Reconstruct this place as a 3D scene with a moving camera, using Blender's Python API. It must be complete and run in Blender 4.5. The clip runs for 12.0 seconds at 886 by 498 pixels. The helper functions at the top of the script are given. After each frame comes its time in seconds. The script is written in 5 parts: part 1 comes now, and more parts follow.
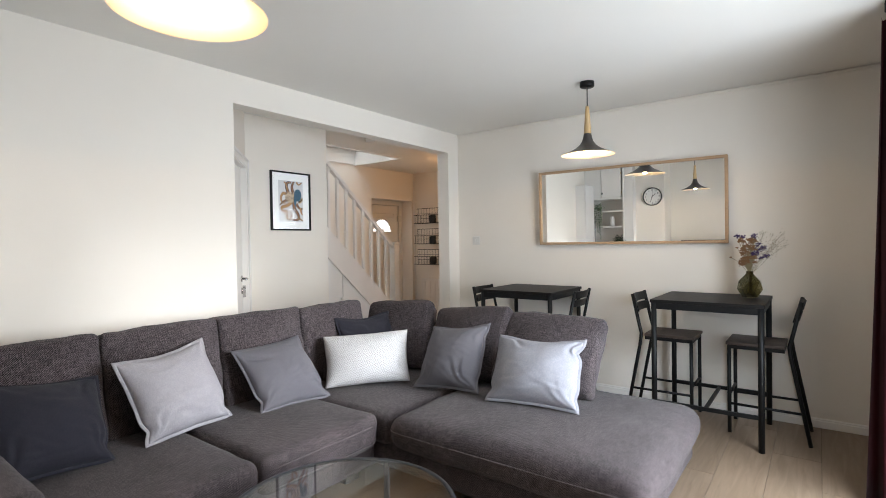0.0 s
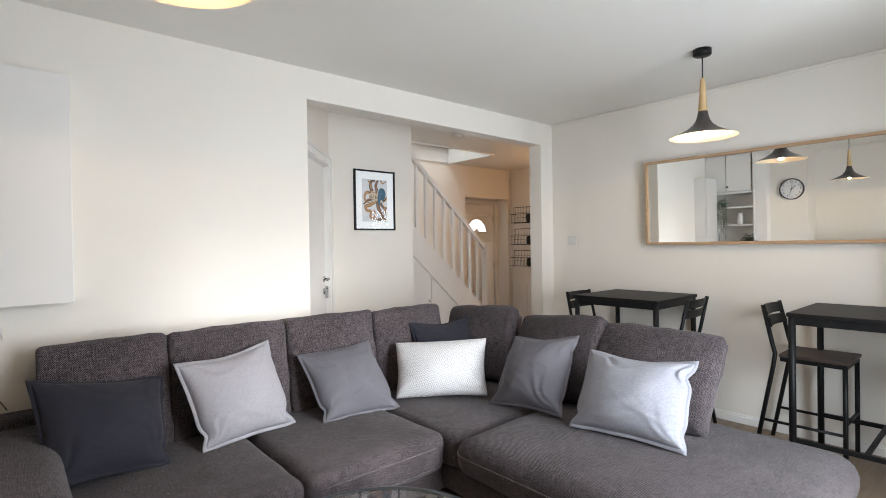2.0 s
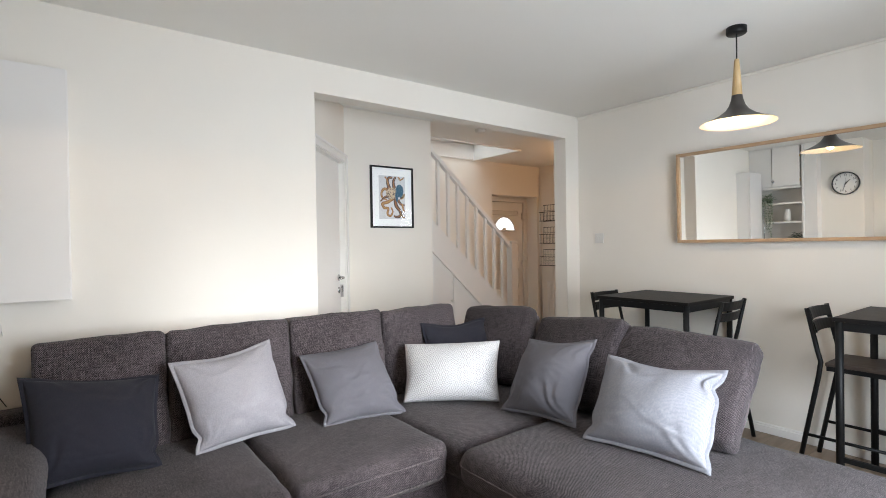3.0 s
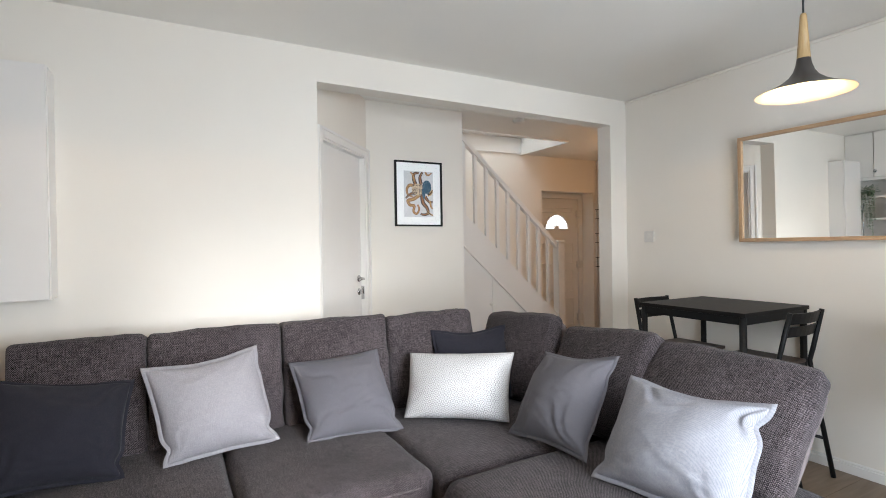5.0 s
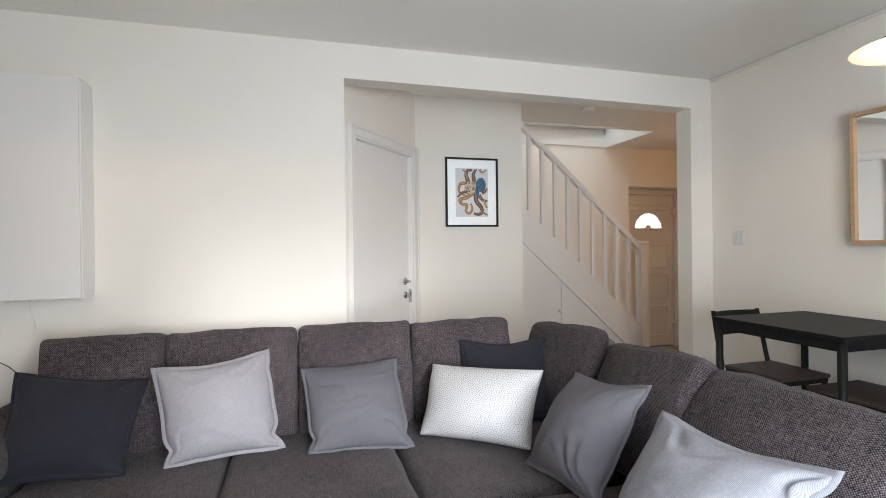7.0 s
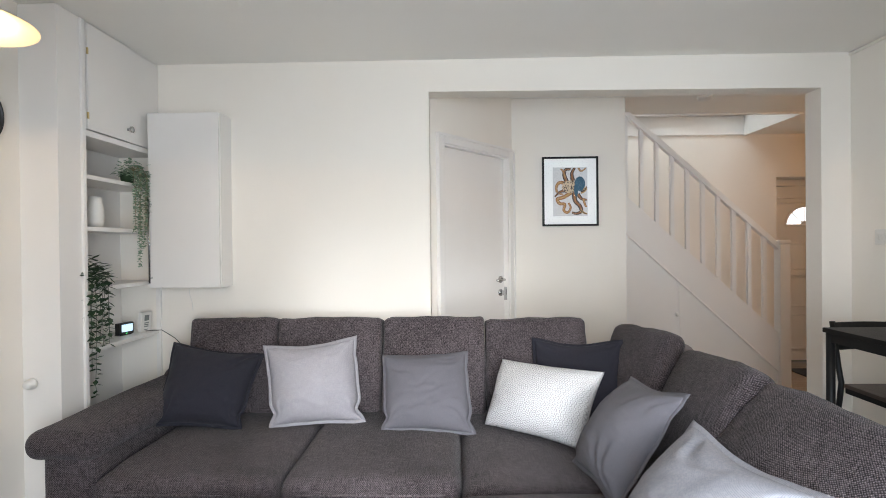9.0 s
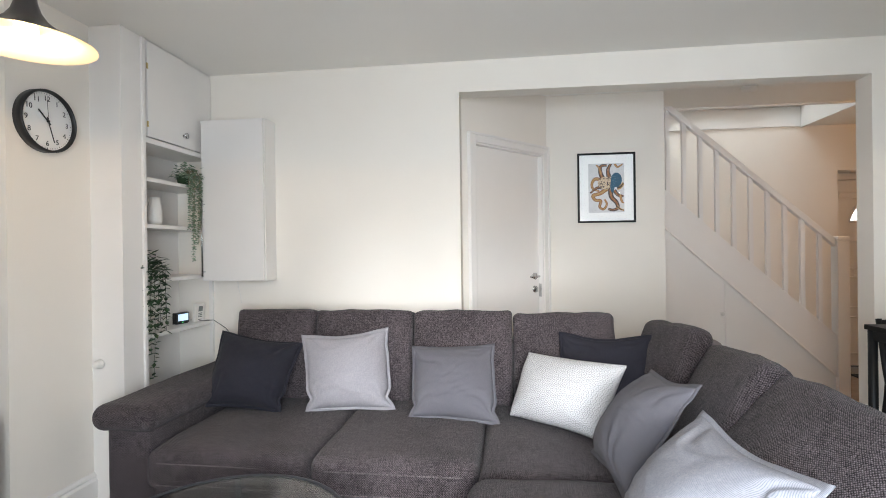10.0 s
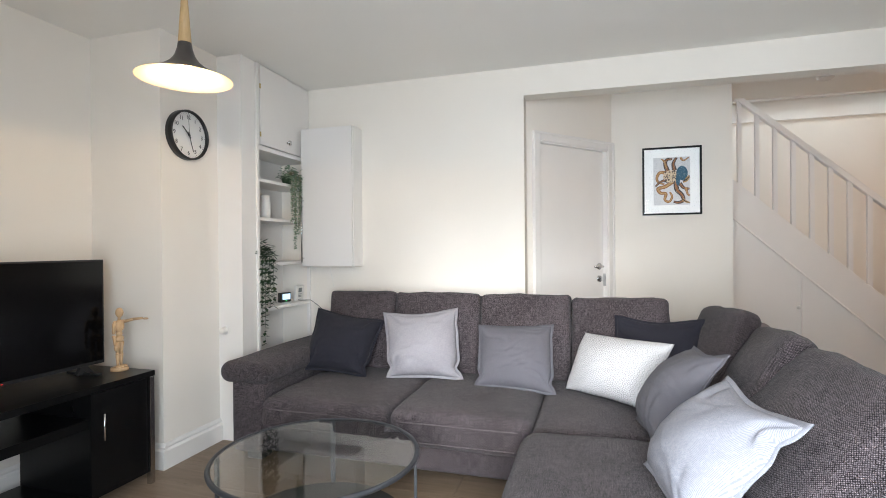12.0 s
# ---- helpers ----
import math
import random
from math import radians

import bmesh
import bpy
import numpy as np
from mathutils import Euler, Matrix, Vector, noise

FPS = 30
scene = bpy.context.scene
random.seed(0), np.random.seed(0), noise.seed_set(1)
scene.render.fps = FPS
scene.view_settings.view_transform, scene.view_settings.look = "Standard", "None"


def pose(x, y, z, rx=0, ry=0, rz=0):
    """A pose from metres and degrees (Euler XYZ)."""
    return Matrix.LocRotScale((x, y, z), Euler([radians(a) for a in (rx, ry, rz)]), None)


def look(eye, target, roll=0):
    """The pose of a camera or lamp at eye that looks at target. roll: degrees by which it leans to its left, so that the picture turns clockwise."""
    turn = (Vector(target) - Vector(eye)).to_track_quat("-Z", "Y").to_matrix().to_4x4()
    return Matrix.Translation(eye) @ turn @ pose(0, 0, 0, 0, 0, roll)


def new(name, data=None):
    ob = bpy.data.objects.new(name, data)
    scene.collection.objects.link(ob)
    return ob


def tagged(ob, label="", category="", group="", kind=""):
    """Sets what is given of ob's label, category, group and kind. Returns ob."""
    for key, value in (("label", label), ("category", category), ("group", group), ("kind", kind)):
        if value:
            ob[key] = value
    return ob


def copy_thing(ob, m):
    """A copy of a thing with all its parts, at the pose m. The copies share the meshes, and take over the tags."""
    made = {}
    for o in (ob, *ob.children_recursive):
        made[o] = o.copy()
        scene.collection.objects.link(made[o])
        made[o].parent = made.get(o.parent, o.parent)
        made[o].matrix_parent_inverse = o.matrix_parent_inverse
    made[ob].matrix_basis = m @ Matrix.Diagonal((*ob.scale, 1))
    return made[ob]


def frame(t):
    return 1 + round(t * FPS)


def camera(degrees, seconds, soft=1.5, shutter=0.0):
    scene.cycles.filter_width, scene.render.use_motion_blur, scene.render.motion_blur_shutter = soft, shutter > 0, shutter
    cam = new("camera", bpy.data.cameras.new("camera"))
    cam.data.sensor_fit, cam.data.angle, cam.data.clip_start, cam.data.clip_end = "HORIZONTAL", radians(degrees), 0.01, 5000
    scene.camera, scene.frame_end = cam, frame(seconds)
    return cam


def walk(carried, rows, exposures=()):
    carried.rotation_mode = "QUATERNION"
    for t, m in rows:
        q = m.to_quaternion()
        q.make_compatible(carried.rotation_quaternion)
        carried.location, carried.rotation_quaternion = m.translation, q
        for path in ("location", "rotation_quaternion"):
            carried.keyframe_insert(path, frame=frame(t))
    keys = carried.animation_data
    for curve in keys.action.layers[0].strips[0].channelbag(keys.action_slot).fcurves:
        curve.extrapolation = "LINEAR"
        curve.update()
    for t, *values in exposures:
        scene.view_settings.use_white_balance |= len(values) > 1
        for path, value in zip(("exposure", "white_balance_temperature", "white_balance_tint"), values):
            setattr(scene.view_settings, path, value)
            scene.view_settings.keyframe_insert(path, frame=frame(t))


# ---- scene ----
cam = camera(82.9, 12.0, soft=0.95)
PATH = [
    (0, (0.475, 3.112, 1.335), (-0.725, 4.712, 1.305), -0.9),
    (0.5, (0.46, 3.208, 1.335), (-0.822, 4.743, 1.307), -0.9),
    (1, (0.446, 3.307, 1.332), (-0.923, 4.764, 1.307), -0.9),
    (1.5, (0.422, 3.39, 1.332), (-1.023, 4.773, 1.308), -0.8),
    (2, (0.395, 3.477, 1.323), (-1.117, 4.787, 1.304), -0.9),
    (2.5, (0.385, 3.575, 1.315), (-1.177, 4.823, 1.297), -0.9),
    (3, (0.382, 3.695, 1.304), (-1.222, 4.889, 1.287), -0.9),
    (5, (0.331, 4.165, 1.295), (-1.427, 5.117, 1.282), -0.9),
    (5.5, (0.301, 4.281, 1.301), (-1.498, 5.155, 1.289), -0.8),
    (6, (0.288, 4.409, 1.306), (-1.553, 5.19, 1.295), -0.8),
    (6.5, (0.283, 4.53, 1.304), (-1.597, 5.211, 1.296), -0.8),
    (7, (0.286, 4.664, 1.303), (-1.636, 5.218, 1.295), -0.7),
    (8.8, (0.49, 5.054, 1.307), (-1.51, 5.052, 1.301), -0.6),
    (9, (0.498, 5.065, 1.316), (-1.501, 5.021, 1.303), -0.6),
    (9.5, (0.53, 5.142, 1.289), (-1.464, 4.986, 1.287), -0.7),
    (10, (0.575, 5.214, 1.277), (-1.408, 4.957, 1.274), -0.7),
    (10.5, (0.622, 5.269, 1.264), (-1.348, 4.925, 1.258), -0.7),
    (11, (0.688, 5.309, 1.247), (-1.266, 4.882, 1.237), -0.6),
    (11.5, (0.772, 5.342, 1.227), (-1.164, 4.84, 1.22), -0.5),
    (12, (0.898, 5.361, 1.219), (-1.019, 4.792, 1.212), -0.5),
]
walk(cam, [(t, look(eye, target, roll)) for t, eye, target, roll in PATH],
     [(0, -0.11), (2, -0.08), (5, -0.12), (7, -0.24), (9, -0.20), (10.5, -0.15), (12, -0.08)])

# ---- world and light ----
world = bpy.data.worlds.new("sky")
scene.world = world
world.use_nodes = True
wn, wl = world.node_tree.nodes, world.node_tree.links
sky = wn.new("ShaderNodeTexSky")
sky.sky_type, sky.sun_disc = "NISHITA", False
sky.sun_elevation, sky.sun_rotation = radians(11), radians(83)
wl.new(sky.outputs[0], wn["Background"].inputs[0])
wn["Background"].inputs[1].default_value = 0.1


def area_lamp(name, m, sx, sy, watts, colour):
    d = bpy.data.lights.new(name, "AREA")
    d.shape, d.size, d.size_y, d.energy, d.color = "RECTANGLE", sx, sy, watts, colour
    ob = new(name, d)
    ob.matrix_world = m
    return ob


def point_lamp(name, at, watts, colour, radius=0.04):
    d = bpy.data.lights.new(name, "POINT")
    d.energy, d.color, d.shadow_soft_size = watts, colour, radius
    ob = new(name, d)
    ob.location = at
    return ob


sun = new("sun", bpy.data.lights.new("sun", "SUN"))
sun.data.energy, sun.data.angle, sun.data.color = 1.55, radians(9), (0.95, 0.975, 1.0)
sun.matrix_world = look((5, 5.6, 1.4 + 5 * math.tan(radians(11))), (0, 5.0, 1.4))
area_lamp("window_daylight", look((1.36, 5.425, 1.12), (-2, 6.05, -0.45)), 1.55, 1.85, 124, (0.785, 0.885, 1.0))
area_lamp("upstairs_daylight", look((-3.99, 6.8, 3.5), (-4.8, 6.9, 2.6)), 1.8, 0.9, 44, (0.80, 0.90, 1.0))
point_lamp("hall_bulb", (-3.3, 8.75, 2.2), 9, (1.0, 0.56, 0.27))


# ---- materials ----
def mat(name, colour, rough=0.6, metal=0.0, second=None, scale=6.0, mix=0.5, bump=0.0, bump_scale=60.0, spec=0.5, stretch=None, random_tint=0.0):
    m = bpy.data.materials.new(name)
    m.use_nodes = True
    n, l = m.node_tree.nodes, m.node_tree.links
    b = n["Principled BSDF"]
    b.inputs["Roughness"].default_value = rough
    b.inputs["Metallic"].default_value = metal
    b.inputs["Specular IOR Level"].default_value = spec
    b.inputs["Base Color"].default_value = (*colour, 1)
    co = n.new("ShaderNodeTexCoord")
    src = co.outputs["Object"]
    if stretch:
        mp = n.new("ShaderNodeMapping")
        mp.inputs["Scale"].default_value = stretch
        l.new(src, mp.inputs[0])
        src = mp.outputs[0]
    out = None
    if second:
        t = n.new("ShaderNodeTexNoise")
        t.inputs["Scale"].default_value, t.inputs["Detail"].default_value = scale, 6
        l.new(src, t.inputs["Vector"])
        r = n.new("ShaderNodeMapRange")
        r.inputs[1].default_value, r.inputs[2].default_value = 0.5 - mix / 2, 0.5 + mix / 2
        l.new(t.outputs[0], r.inputs[0])
        c = n.new("ShaderNodeMix")
        c.data_type = "RGBA"
        c.inputs[6].default_value, c.inputs[7].default_value = (*colour, 1), (*second, 1)
        l.new(r.outputs[0], c.inputs[0])
        out = c.outputs[2]
        r2 = n.new("ShaderNodeMapRange")
        r2.inputs[3].default_value, r2.inputs[4].default_value = max(rough - 0.06, 0.02), min(rough + 0.06, 1)
        l.new(t.outputs[0], r2.inputs[0])
        l.new(r2.outputs[0], b.inputs["Roughness"])
    if random_tint:
        oi = n.new("ShaderNodeObjectInfo")
        r3 = n.new("ShaderNodeMapRange")
        r3.inputs[3].default_value, r3.inputs[4].default_value = 1 - random_tint, 1 + random_tint
        l.new(oi.outputs["Random"], r3.inputs[0])
        hs = n.new("ShaderNodeHueSaturation")
        if out:
            l.new(out, hs.inputs["Color"])
        else:
            hs.inputs["Color"].default_value = (*colour, 1)
        l.new(r3.outputs[0], hs.inputs["Value"])
        out = hs.outputs[0]
    if out:
        l.new(out, b.inputs["Base Color"])
    if bump:
        t2 = n.new("ShaderNodeTexNoise")
        t2.inputs["Scale"].default_value, t2.inputs["Detail"].default_value = bump_scale, 4
        l.new(src, t2.inputs["Vector"])
        bp = n.new("ShaderNodeBump")
        bp.inputs["Strength"].default_value, bp.inputs["Distance"].default_value = bump, 0.004
        l.new(t2.outputs[0], bp.inputs["Height"])
        l.new(bp.outputs[0], b.inputs["Normal"])
    return m


def weave_mat(name, dark, light, pitch=0.004, contrast=0.7, bump=0.6, rough=0.95, sheen=0.05, loose=0.36):
    """Woven cloth: crossing threads with uneven yarn colour."""
    m = bpy.data.materials.new(name)
    m.use_nodes = True
    n, l = m.node_tree.nodes, m.node_tree.links
    b = n["Principled BSDF"]
    b.inputs["Roughness"].default_value = rough
    b.inputs["Specular IOR Level"].default_value = 0.2
    b.inputs["Sheen Weight"].default_value = sheen
    co = n.new("ShaderNodeTexCoord")
    slant = n.new("ShaderNodeMapping")
    slant.inputs["Rotation"].default_value = (0, 0, radians(45))
    l.new(co.outputs["UV"], slant.inputs["Vector"])
    vor = n.new("ShaderNodeTexVoronoi")
    vor.inputs["Scale"].default_value = 1 / pitch
    vor.voronoi_dimensions = "2D"
    vor.inputs["Randomness"].default_value = loose
    l.new(slant.outputs[0], vor.inputs["Vector"])
    # uneven yarns running both ways
    runs = []
    for sc in ((0.9 / pitch, 0.11 / pitch, 1), (0.11 / pitch, 0.9 / pitch, 1)):
        mp = n.new("ShaderNodeMapping")
        mp.inputs["Scale"].default_value = sc
        l.new(co.outputs["UV"], mp.inputs["Vector"])
        run = n.new("ShaderNodeTexNoise")
        run.inputs["Scale"].default_value, run.inputs["Detail"].default_value = 1.0, 2
        l.new(mp.outputs[0], run.inputs["Vector"])
        runs.append(run)
    slub = n.new("ShaderNodeMath")
    slub.operation = "ADD"
    l.new(runs[0].outputs[0], slub.inputs[0]), l.new(runs[1].outputs[0], slub.inputs[1])
    big = n.new("ShaderNodeTexNoise")
    big.inputs["Scale"].default_value, big.inputs["Detail"].default_value = 4, 3
    l.new(co.outputs["Object"], big.inputs["Vector"])
    sep = n.new("ShaderNodeSeparateColor")
    l.new(vor.outputs["Color"], sep.inputs[0])
    dot = n.new("ShaderNodeMapRange")
    dot.inputs[1].default_value, dot.inputs[2].default_value = 0.46, 0.14
    l.new(vor.outputs["Distance"], dot.inputs[0])
    yarn = n.new("ShaderNodeMath")
    yarn.operation = "MULTIPLY"
    l.new(dot.outputs[0], yarn.inputs[0])
    up = n.new("ShaderNodeMapRange")
    up.inputs[3].default_value, up.inputs[4].default_value = 0.62, 1.0
    l.new(sep.outputs[0], up.inputs[0])
    l.new(up.outputs[0], yarn.inputs[1])
    a = n.new("ShaderNodeMath")
    a.operation = "MULTIPLY_ADD"
    a.inputs[1].default_value = contrast
    l.new(yarn.outputs[0], a.inputs[0])
    s2 = n.new("ShaderNodeMath")
    s2.operation = "MULTIPLY_ADD"
    s2.inputs[1].default_value, s2.inputs[2].default_value = 0.55, -0.55
    l.new(slub.outputs[0], s2.inputs[0])
    s3 = n.new("ShaderNodeMath")
    s3.operation = "MULTIPLY_ADD"
    s3.inputs[1].default_value, s3.inputs[2].default_value = 0.3, -0.10
    l.new(big.outputs[0], s3.inputs[0])
    ad = n.new("ShaderNodeMath")
    l.new(s2.outputs[0], ad.inputs[0]), l.new(s3.outputs[0], ad.inputs[1])
    l.new(ad.outputs[0], a.inputs[2])
    a.use_clamp = True
    c = n.new("ShaderNodeMix")
    c.data_type = "RGBA"
    c.inputs[6].default_value, c.inputs[7].default_value = (*dark, 1), (*light, 1)
    l.new(a.outputs[0], c.inputs[0])
    l.new(c.outputs[2], b.inputs["Base Color"])
    bp = n.new("ShaderNodeBump")
    bp.inputs["Strength"].default_value, bp.inputs["Distance"].default_value = bump, 0.002
    bp.invert = True
    l.new(vor.outputs["Distance"], bp.inputs["Height"])
    l.new(bp.outputs[0], b.inputs["Normal"])
    return m


def glass_mat(name, tint=(0.97, 0.99, 0.98), rough=0.0, ior=1.45):
    m = bpy.data.materials.new(name)
    m.use_nodes = True
    b = m.node_tree.nodes["Principled BSDF"]
    b.inputs["Base Color"].default_value = (*tint, 1)
    b.inputs["Transmission Weight"].default_value = 1
    b.inputs["Roughness"].default_value = rough
    b.inputs["IOR"].default_value = ior
    return m


def glow_mat(name, colour, strength):
    m = bpy.data.materials.new(name)
    m.use_nodes = True
    b = m.node_tree.nodes["Principled BSDF"]
    b.inputs["Base Color"].default_value = (*colour, 1)
    b.inputs["Emission Color"].default_value = (*colour, 1)
    b.inputs["Emission Strength"].default_value = strength
    return m


WALL = mat("wall_paint", (0.85, 0.80, 0.724), 0.75, second=(0.825, 0.775, 0.699), scale=2.0, bump=0.10, bump_scale=140)
CEIL = mat("ceiling_paint", (0.88, 0.855, 0.80), 0.8, second=(0.86, 0.835, 0.78), scale=1.5, bump=0.10, bump_scale=90)
GLOSS = mat("white_gloss_paint", (0.83, 0.80, 0.76), 0.35, second=(0.80, 0.77, 0.73), scale=3.0, bump=0.05, bump_scale=50)
CABINET = mat("white_cabinet", (0.82, 0.79, 0.755), 0.4, second=(0.80, 0.77, 0.735), scale=3.0, bump=0.03, bump_scale=30)
OAK = mat("oak_plank", (0.30, 0.218, 0.152), 0.42, second=(0.18, 0.125, 0.083), scale=3.2, mix=0.75, bump=0.15, bump_scale=40, stretch=(9, 0.8, 9), random_tint=0.09)
for node in OAK.node_tree.nodes:
    if node.type == "TEX_NOISE":
        node.inputs["Distortion"].default_value = 1.1
JOINT = mat("floor_underlay", (0.10, 0.07, 0.045), 0.8, second=(0.08, 0.055, 0.035), scale=8)
SOFA = weave_mat("charcoal_tweed", (0.0085, 0.0064, 0.0068), (0.255, 0.210, 0.222), 0.0052, 0.76, 0.8, 0.95, 0.10, 0.28)
SOFA_CORD = mat("tweed_cord", (0.20, 0.17, 0.17), 0.95, second=(0.030, 0.025, 0.026), scale=160, mix=0.3)
SOFA_LINING = mat("beige_lining", (0.20, 0.168, 0.165), 0.9, second=(0.145, 0.12, 0.118), scale=20, bump=0.2, bump_scale=300)
LIGHT_GREY = weave_mat("light_grey_cotton", (0.30, 0.287, 0.307), (0.51, 0.488, 0.515), 0.0030, 0.6, 0.3)
MID_GREY = weave_mat("mid_grey_cotton", (0.132, 0.127, 0.143), (0.174, 0.168, 0.187), 0.002, 0.5, 0.2)
DARK_GREY = weave_mat("charcoal_cotton", (0.022, 0.0215, 0.030), (0.037, 0.036, 0.048), 0.002, 0.5, 0.2)
def pattern_mat(name, base, ink, kind):
    """Printed cotton: fine stripes, or small broken rings."""
    m = bpy.data.materials.new(name)
    m.use_nodes = True
    n, l = m.node_tree.nodes, m.node_tree.links
    b = n["Principled BSDF"]
    b.inputs["Roughness"].default_value = 0.9
    b.inputs["Specular IOR Level"].default_value = 0.2
    co = n.new("ShaderNodeTexCoord")
    mp = n.new("ShaderNodeMapping")
    l.new(co.outputs["UV"], mp.inputs["Vector"])
    if kind == "stripe":
        # fine regular stripes along the cloth, broken by the weave
        mp.inputs["Scale"].default_value = (220, 220, 1)
        t = n.new("ShaderNodeTexWave")
        t.inputs["Scale"].default_value, t.inputs["Distortion"].default_value = 0.45, 0.6
        t.inputs["Detail"].default_value, t.inputs["Detail Scale"].default_value = 1.0, 0.06
        l.new(mp.outputs[0], t.inputs["Vector"])
        out, lo, hi = t.outputs[1], 0.40, 0.85
    else:
        # staggered scallops of thin rings
        mp.inputs["Scale"].default_value = (40, 52, 1)
        mp.inputs["Rotation"].default_value = (0, 0, radians(45))
        t = n.new("ShaderNodeTexVoronoi")
        t.voronoi_dimensions = "2D"
        t.inputs["Scale"].default_value, t.inputs["Randomness"].default_value = 1.0, 0.0
        l.new(mp.outputs[0], t.inputs["Vector"])
        w = n.new("ShaderNodeMath")
        w.operation = "PINGPONG"
        w.inputs[1].default_value = 0.16
        l.new(t.outputs["Distance"], w.inputs[0])
        out, lo, hi = w.outputs[0], 0.085, 0.15
    r = n.new("ShaderNodeMapRange")
    r.inputs[1].default_value, r.inputs[2].default_value = lo, hi
    l.new(out, r.inputs[0])
    thread = n.new("ShaderNodeTexNoise")
    thread.inputs["Scale"].default_value = 110 if kind == "stripe" else 330
    l.new(co.outputs["Object"], thread.inputs["Vector"])
    k = n.new("ShaderNodeMapRange")
    k.inputs[1].default_value, k.inputs[2].default_value = (0.3, 0.5) if kind == "stripe" else (0.40, 0.49)
    l.new(thread.outputs[0], k.inputs[0])
    mu = n.new("ShaderNodeMath")
    mu.operation = "MULTIPLY"
    l.new(r.outputs[0], mu.inputs[0]), l.new(k.outputs[0], mu.inputs[1])
    c = n.new("ShaderNodeMix")
    c.data_type = "RGBA"
    c.inputs[6].default_value, c.inputs[7].default_value = (*base, 1), (*ink, 1)
    l.new(mu.outputs[0], c.inputs[0])
    l.new(c.outputs[2], b.inputs["Base Color"])
    bp = n.new("ShaderNodeBump")
    bp.inputs["Strength"].default_value, bp.inputs["Distance"].default_value = 0.25, 0.001
    l.new(thread.outputs[0], bp.inputs["Height"])
    l.new(bp.outputs[0], b.inputs["Normal"])
    return m


STRIPED = pattern_mat("pinstriped_cotton", (0.355, 0.355, 0.39), (0.235, 0.243, 0.275), "stripe")
DASHED = pattern_mat("white_dashed_cotton", (0.84, 0.83, 0.835), (0.07, 0.07, 0.08), "dash")
BLACK_METAL = mat("black_powder_coat", (0.006, 0.006, 0.0065), 0.45, second=(0.010, 0.010, 0.010), scale=20, spec=0.25, bump=0.05, bump_scale=300)
BLACK_TOP = mat("black_table_top", (0.0075, 0.0068, 0.0066), 0.5, second=(0.012, 0.0105, 0.010), scale=14, spec=0.2, bump=0.06, bump_scale=120, stretch=(1, 8, 8))
SEAT_WOOD = mat("dark_brown_seat", (0.060, 0.040, 0.032), 0.5, second=(0.042, 0.028, 0.022), scale=12, bump=0.08, bump_scale=90, stretch=(1, 10, 10))
PALE_WOOD = mat("pale_oak_frame", (0.52, 0.34, 0.20), 0.5, second=(0.43, 0.27, 0.15), scale=14, bump=0.08, bump_scale=80, stretch=(1, 8, 8))
LAMP_WOOD = mat("lamp_wood", (0.58, 0.40, 0.20), 0.45, second=(0.48, 0.31, 0.14), scale=18, bump=0.05, bump_scale=60, stretch=(8, 8, 1))
LAMP_DARK = mat("lamp_dark_shade", (0.045, 0.038, 0.035), 0.33, second=(0.060, 0.052, 0.047), scale=12)
LAMP_INNER = mat("lamp_pale_inner", (0.74, 0.66, 0.54), 0.5, second=(0.70, 0.62, 0.50), scale=10)
CHROME = mat("chrome", (0.62, 0.62, 0.62), 0.22, 1.0, second=(0.55, 0.55, 0.55), scale=10)
BRASS = mat("brass", (0.62, 0.48, 0.22), 0.3, 1.0, second=(0.5, 0.38, 0.18), scale=20)
GREY_METAL = mat("grey_metal", (0.040, 0.043, 0.050), 0.4, 0.3, second=(0.055, 0.058, 0.064), scale=10)
BLACK_GLOSS = mat("black_gloss_board", (0.004, 0.004, 0.0045), 0.3, second=(0.006, 0.006, 0.006), scale=6, spec=0.2)
SCREEN = mat("tv_screen", (0.002, 0.002, 0.0025), 0.14, second=(0.003, 0.003, 0.003), scale=2, spec=0.25)
BLACK_PLASTIC = mat("black_plastic", (0.012, 0.012, 0.013), 0.4, second=(0.018, 0.018, 0.018), scale=30)
WHITE_PLASTIC = mat("white_plastic", (0.76, 0.735, 0.69), 0.4, second=(0.73, 0.705, 0.66), scale=20)
PAPER = mat("white_mount_board", (0.80, 0.79, 0.76), 0.8, second=(0.78, 0.77, 0.74), scale=10)
DOLL_WOOD = mat("beech_wood", (0.62, 0.42, 0.24), 0.5, second=(0.52, 0.33, 0.17), scale=20, stretch=(6, 6, 1))
RED_CLOTH = weave_mat("dark_red_curtain", (0.050, 0.006, 0.010), (0.085, 0.012, 0.018), 0.003, 0.5, 0.3)
MIRROR = mat("mirror_silver", (0.93, 0.94, 0.93), 0.0, 1.0)
GLASS = glass_mat("clear_glass", (0.97, 0.99, 0.98), 0.0, 1.30)
CLEAR = glass_mat("picture_glass", (0.99, 0.99, 0.99), 0.0, 1.2)
GREEN_GLASS = glass_mat("green_glass", (0.36, 0.345, 0.22), 0.0)
BULB = glow_mat("lamp_bulb", (1.0, 0.74, 0.44), 9)
FANLIGHT = glow_mat("daylight_beyond_door", (0.93, 0.97, 1.0), 3.0)
PRINT_GROUND = mat("print_ground", (0.56, 0.55, 0.54), 0.8, second=(0.51, 0.50, 0.49), scale=30)
PRINT_DARK = mat("print_dark", (0.045, 0.040, 0.042), 0.8, second=(0.10, 0.07, 0.05), scale=90)
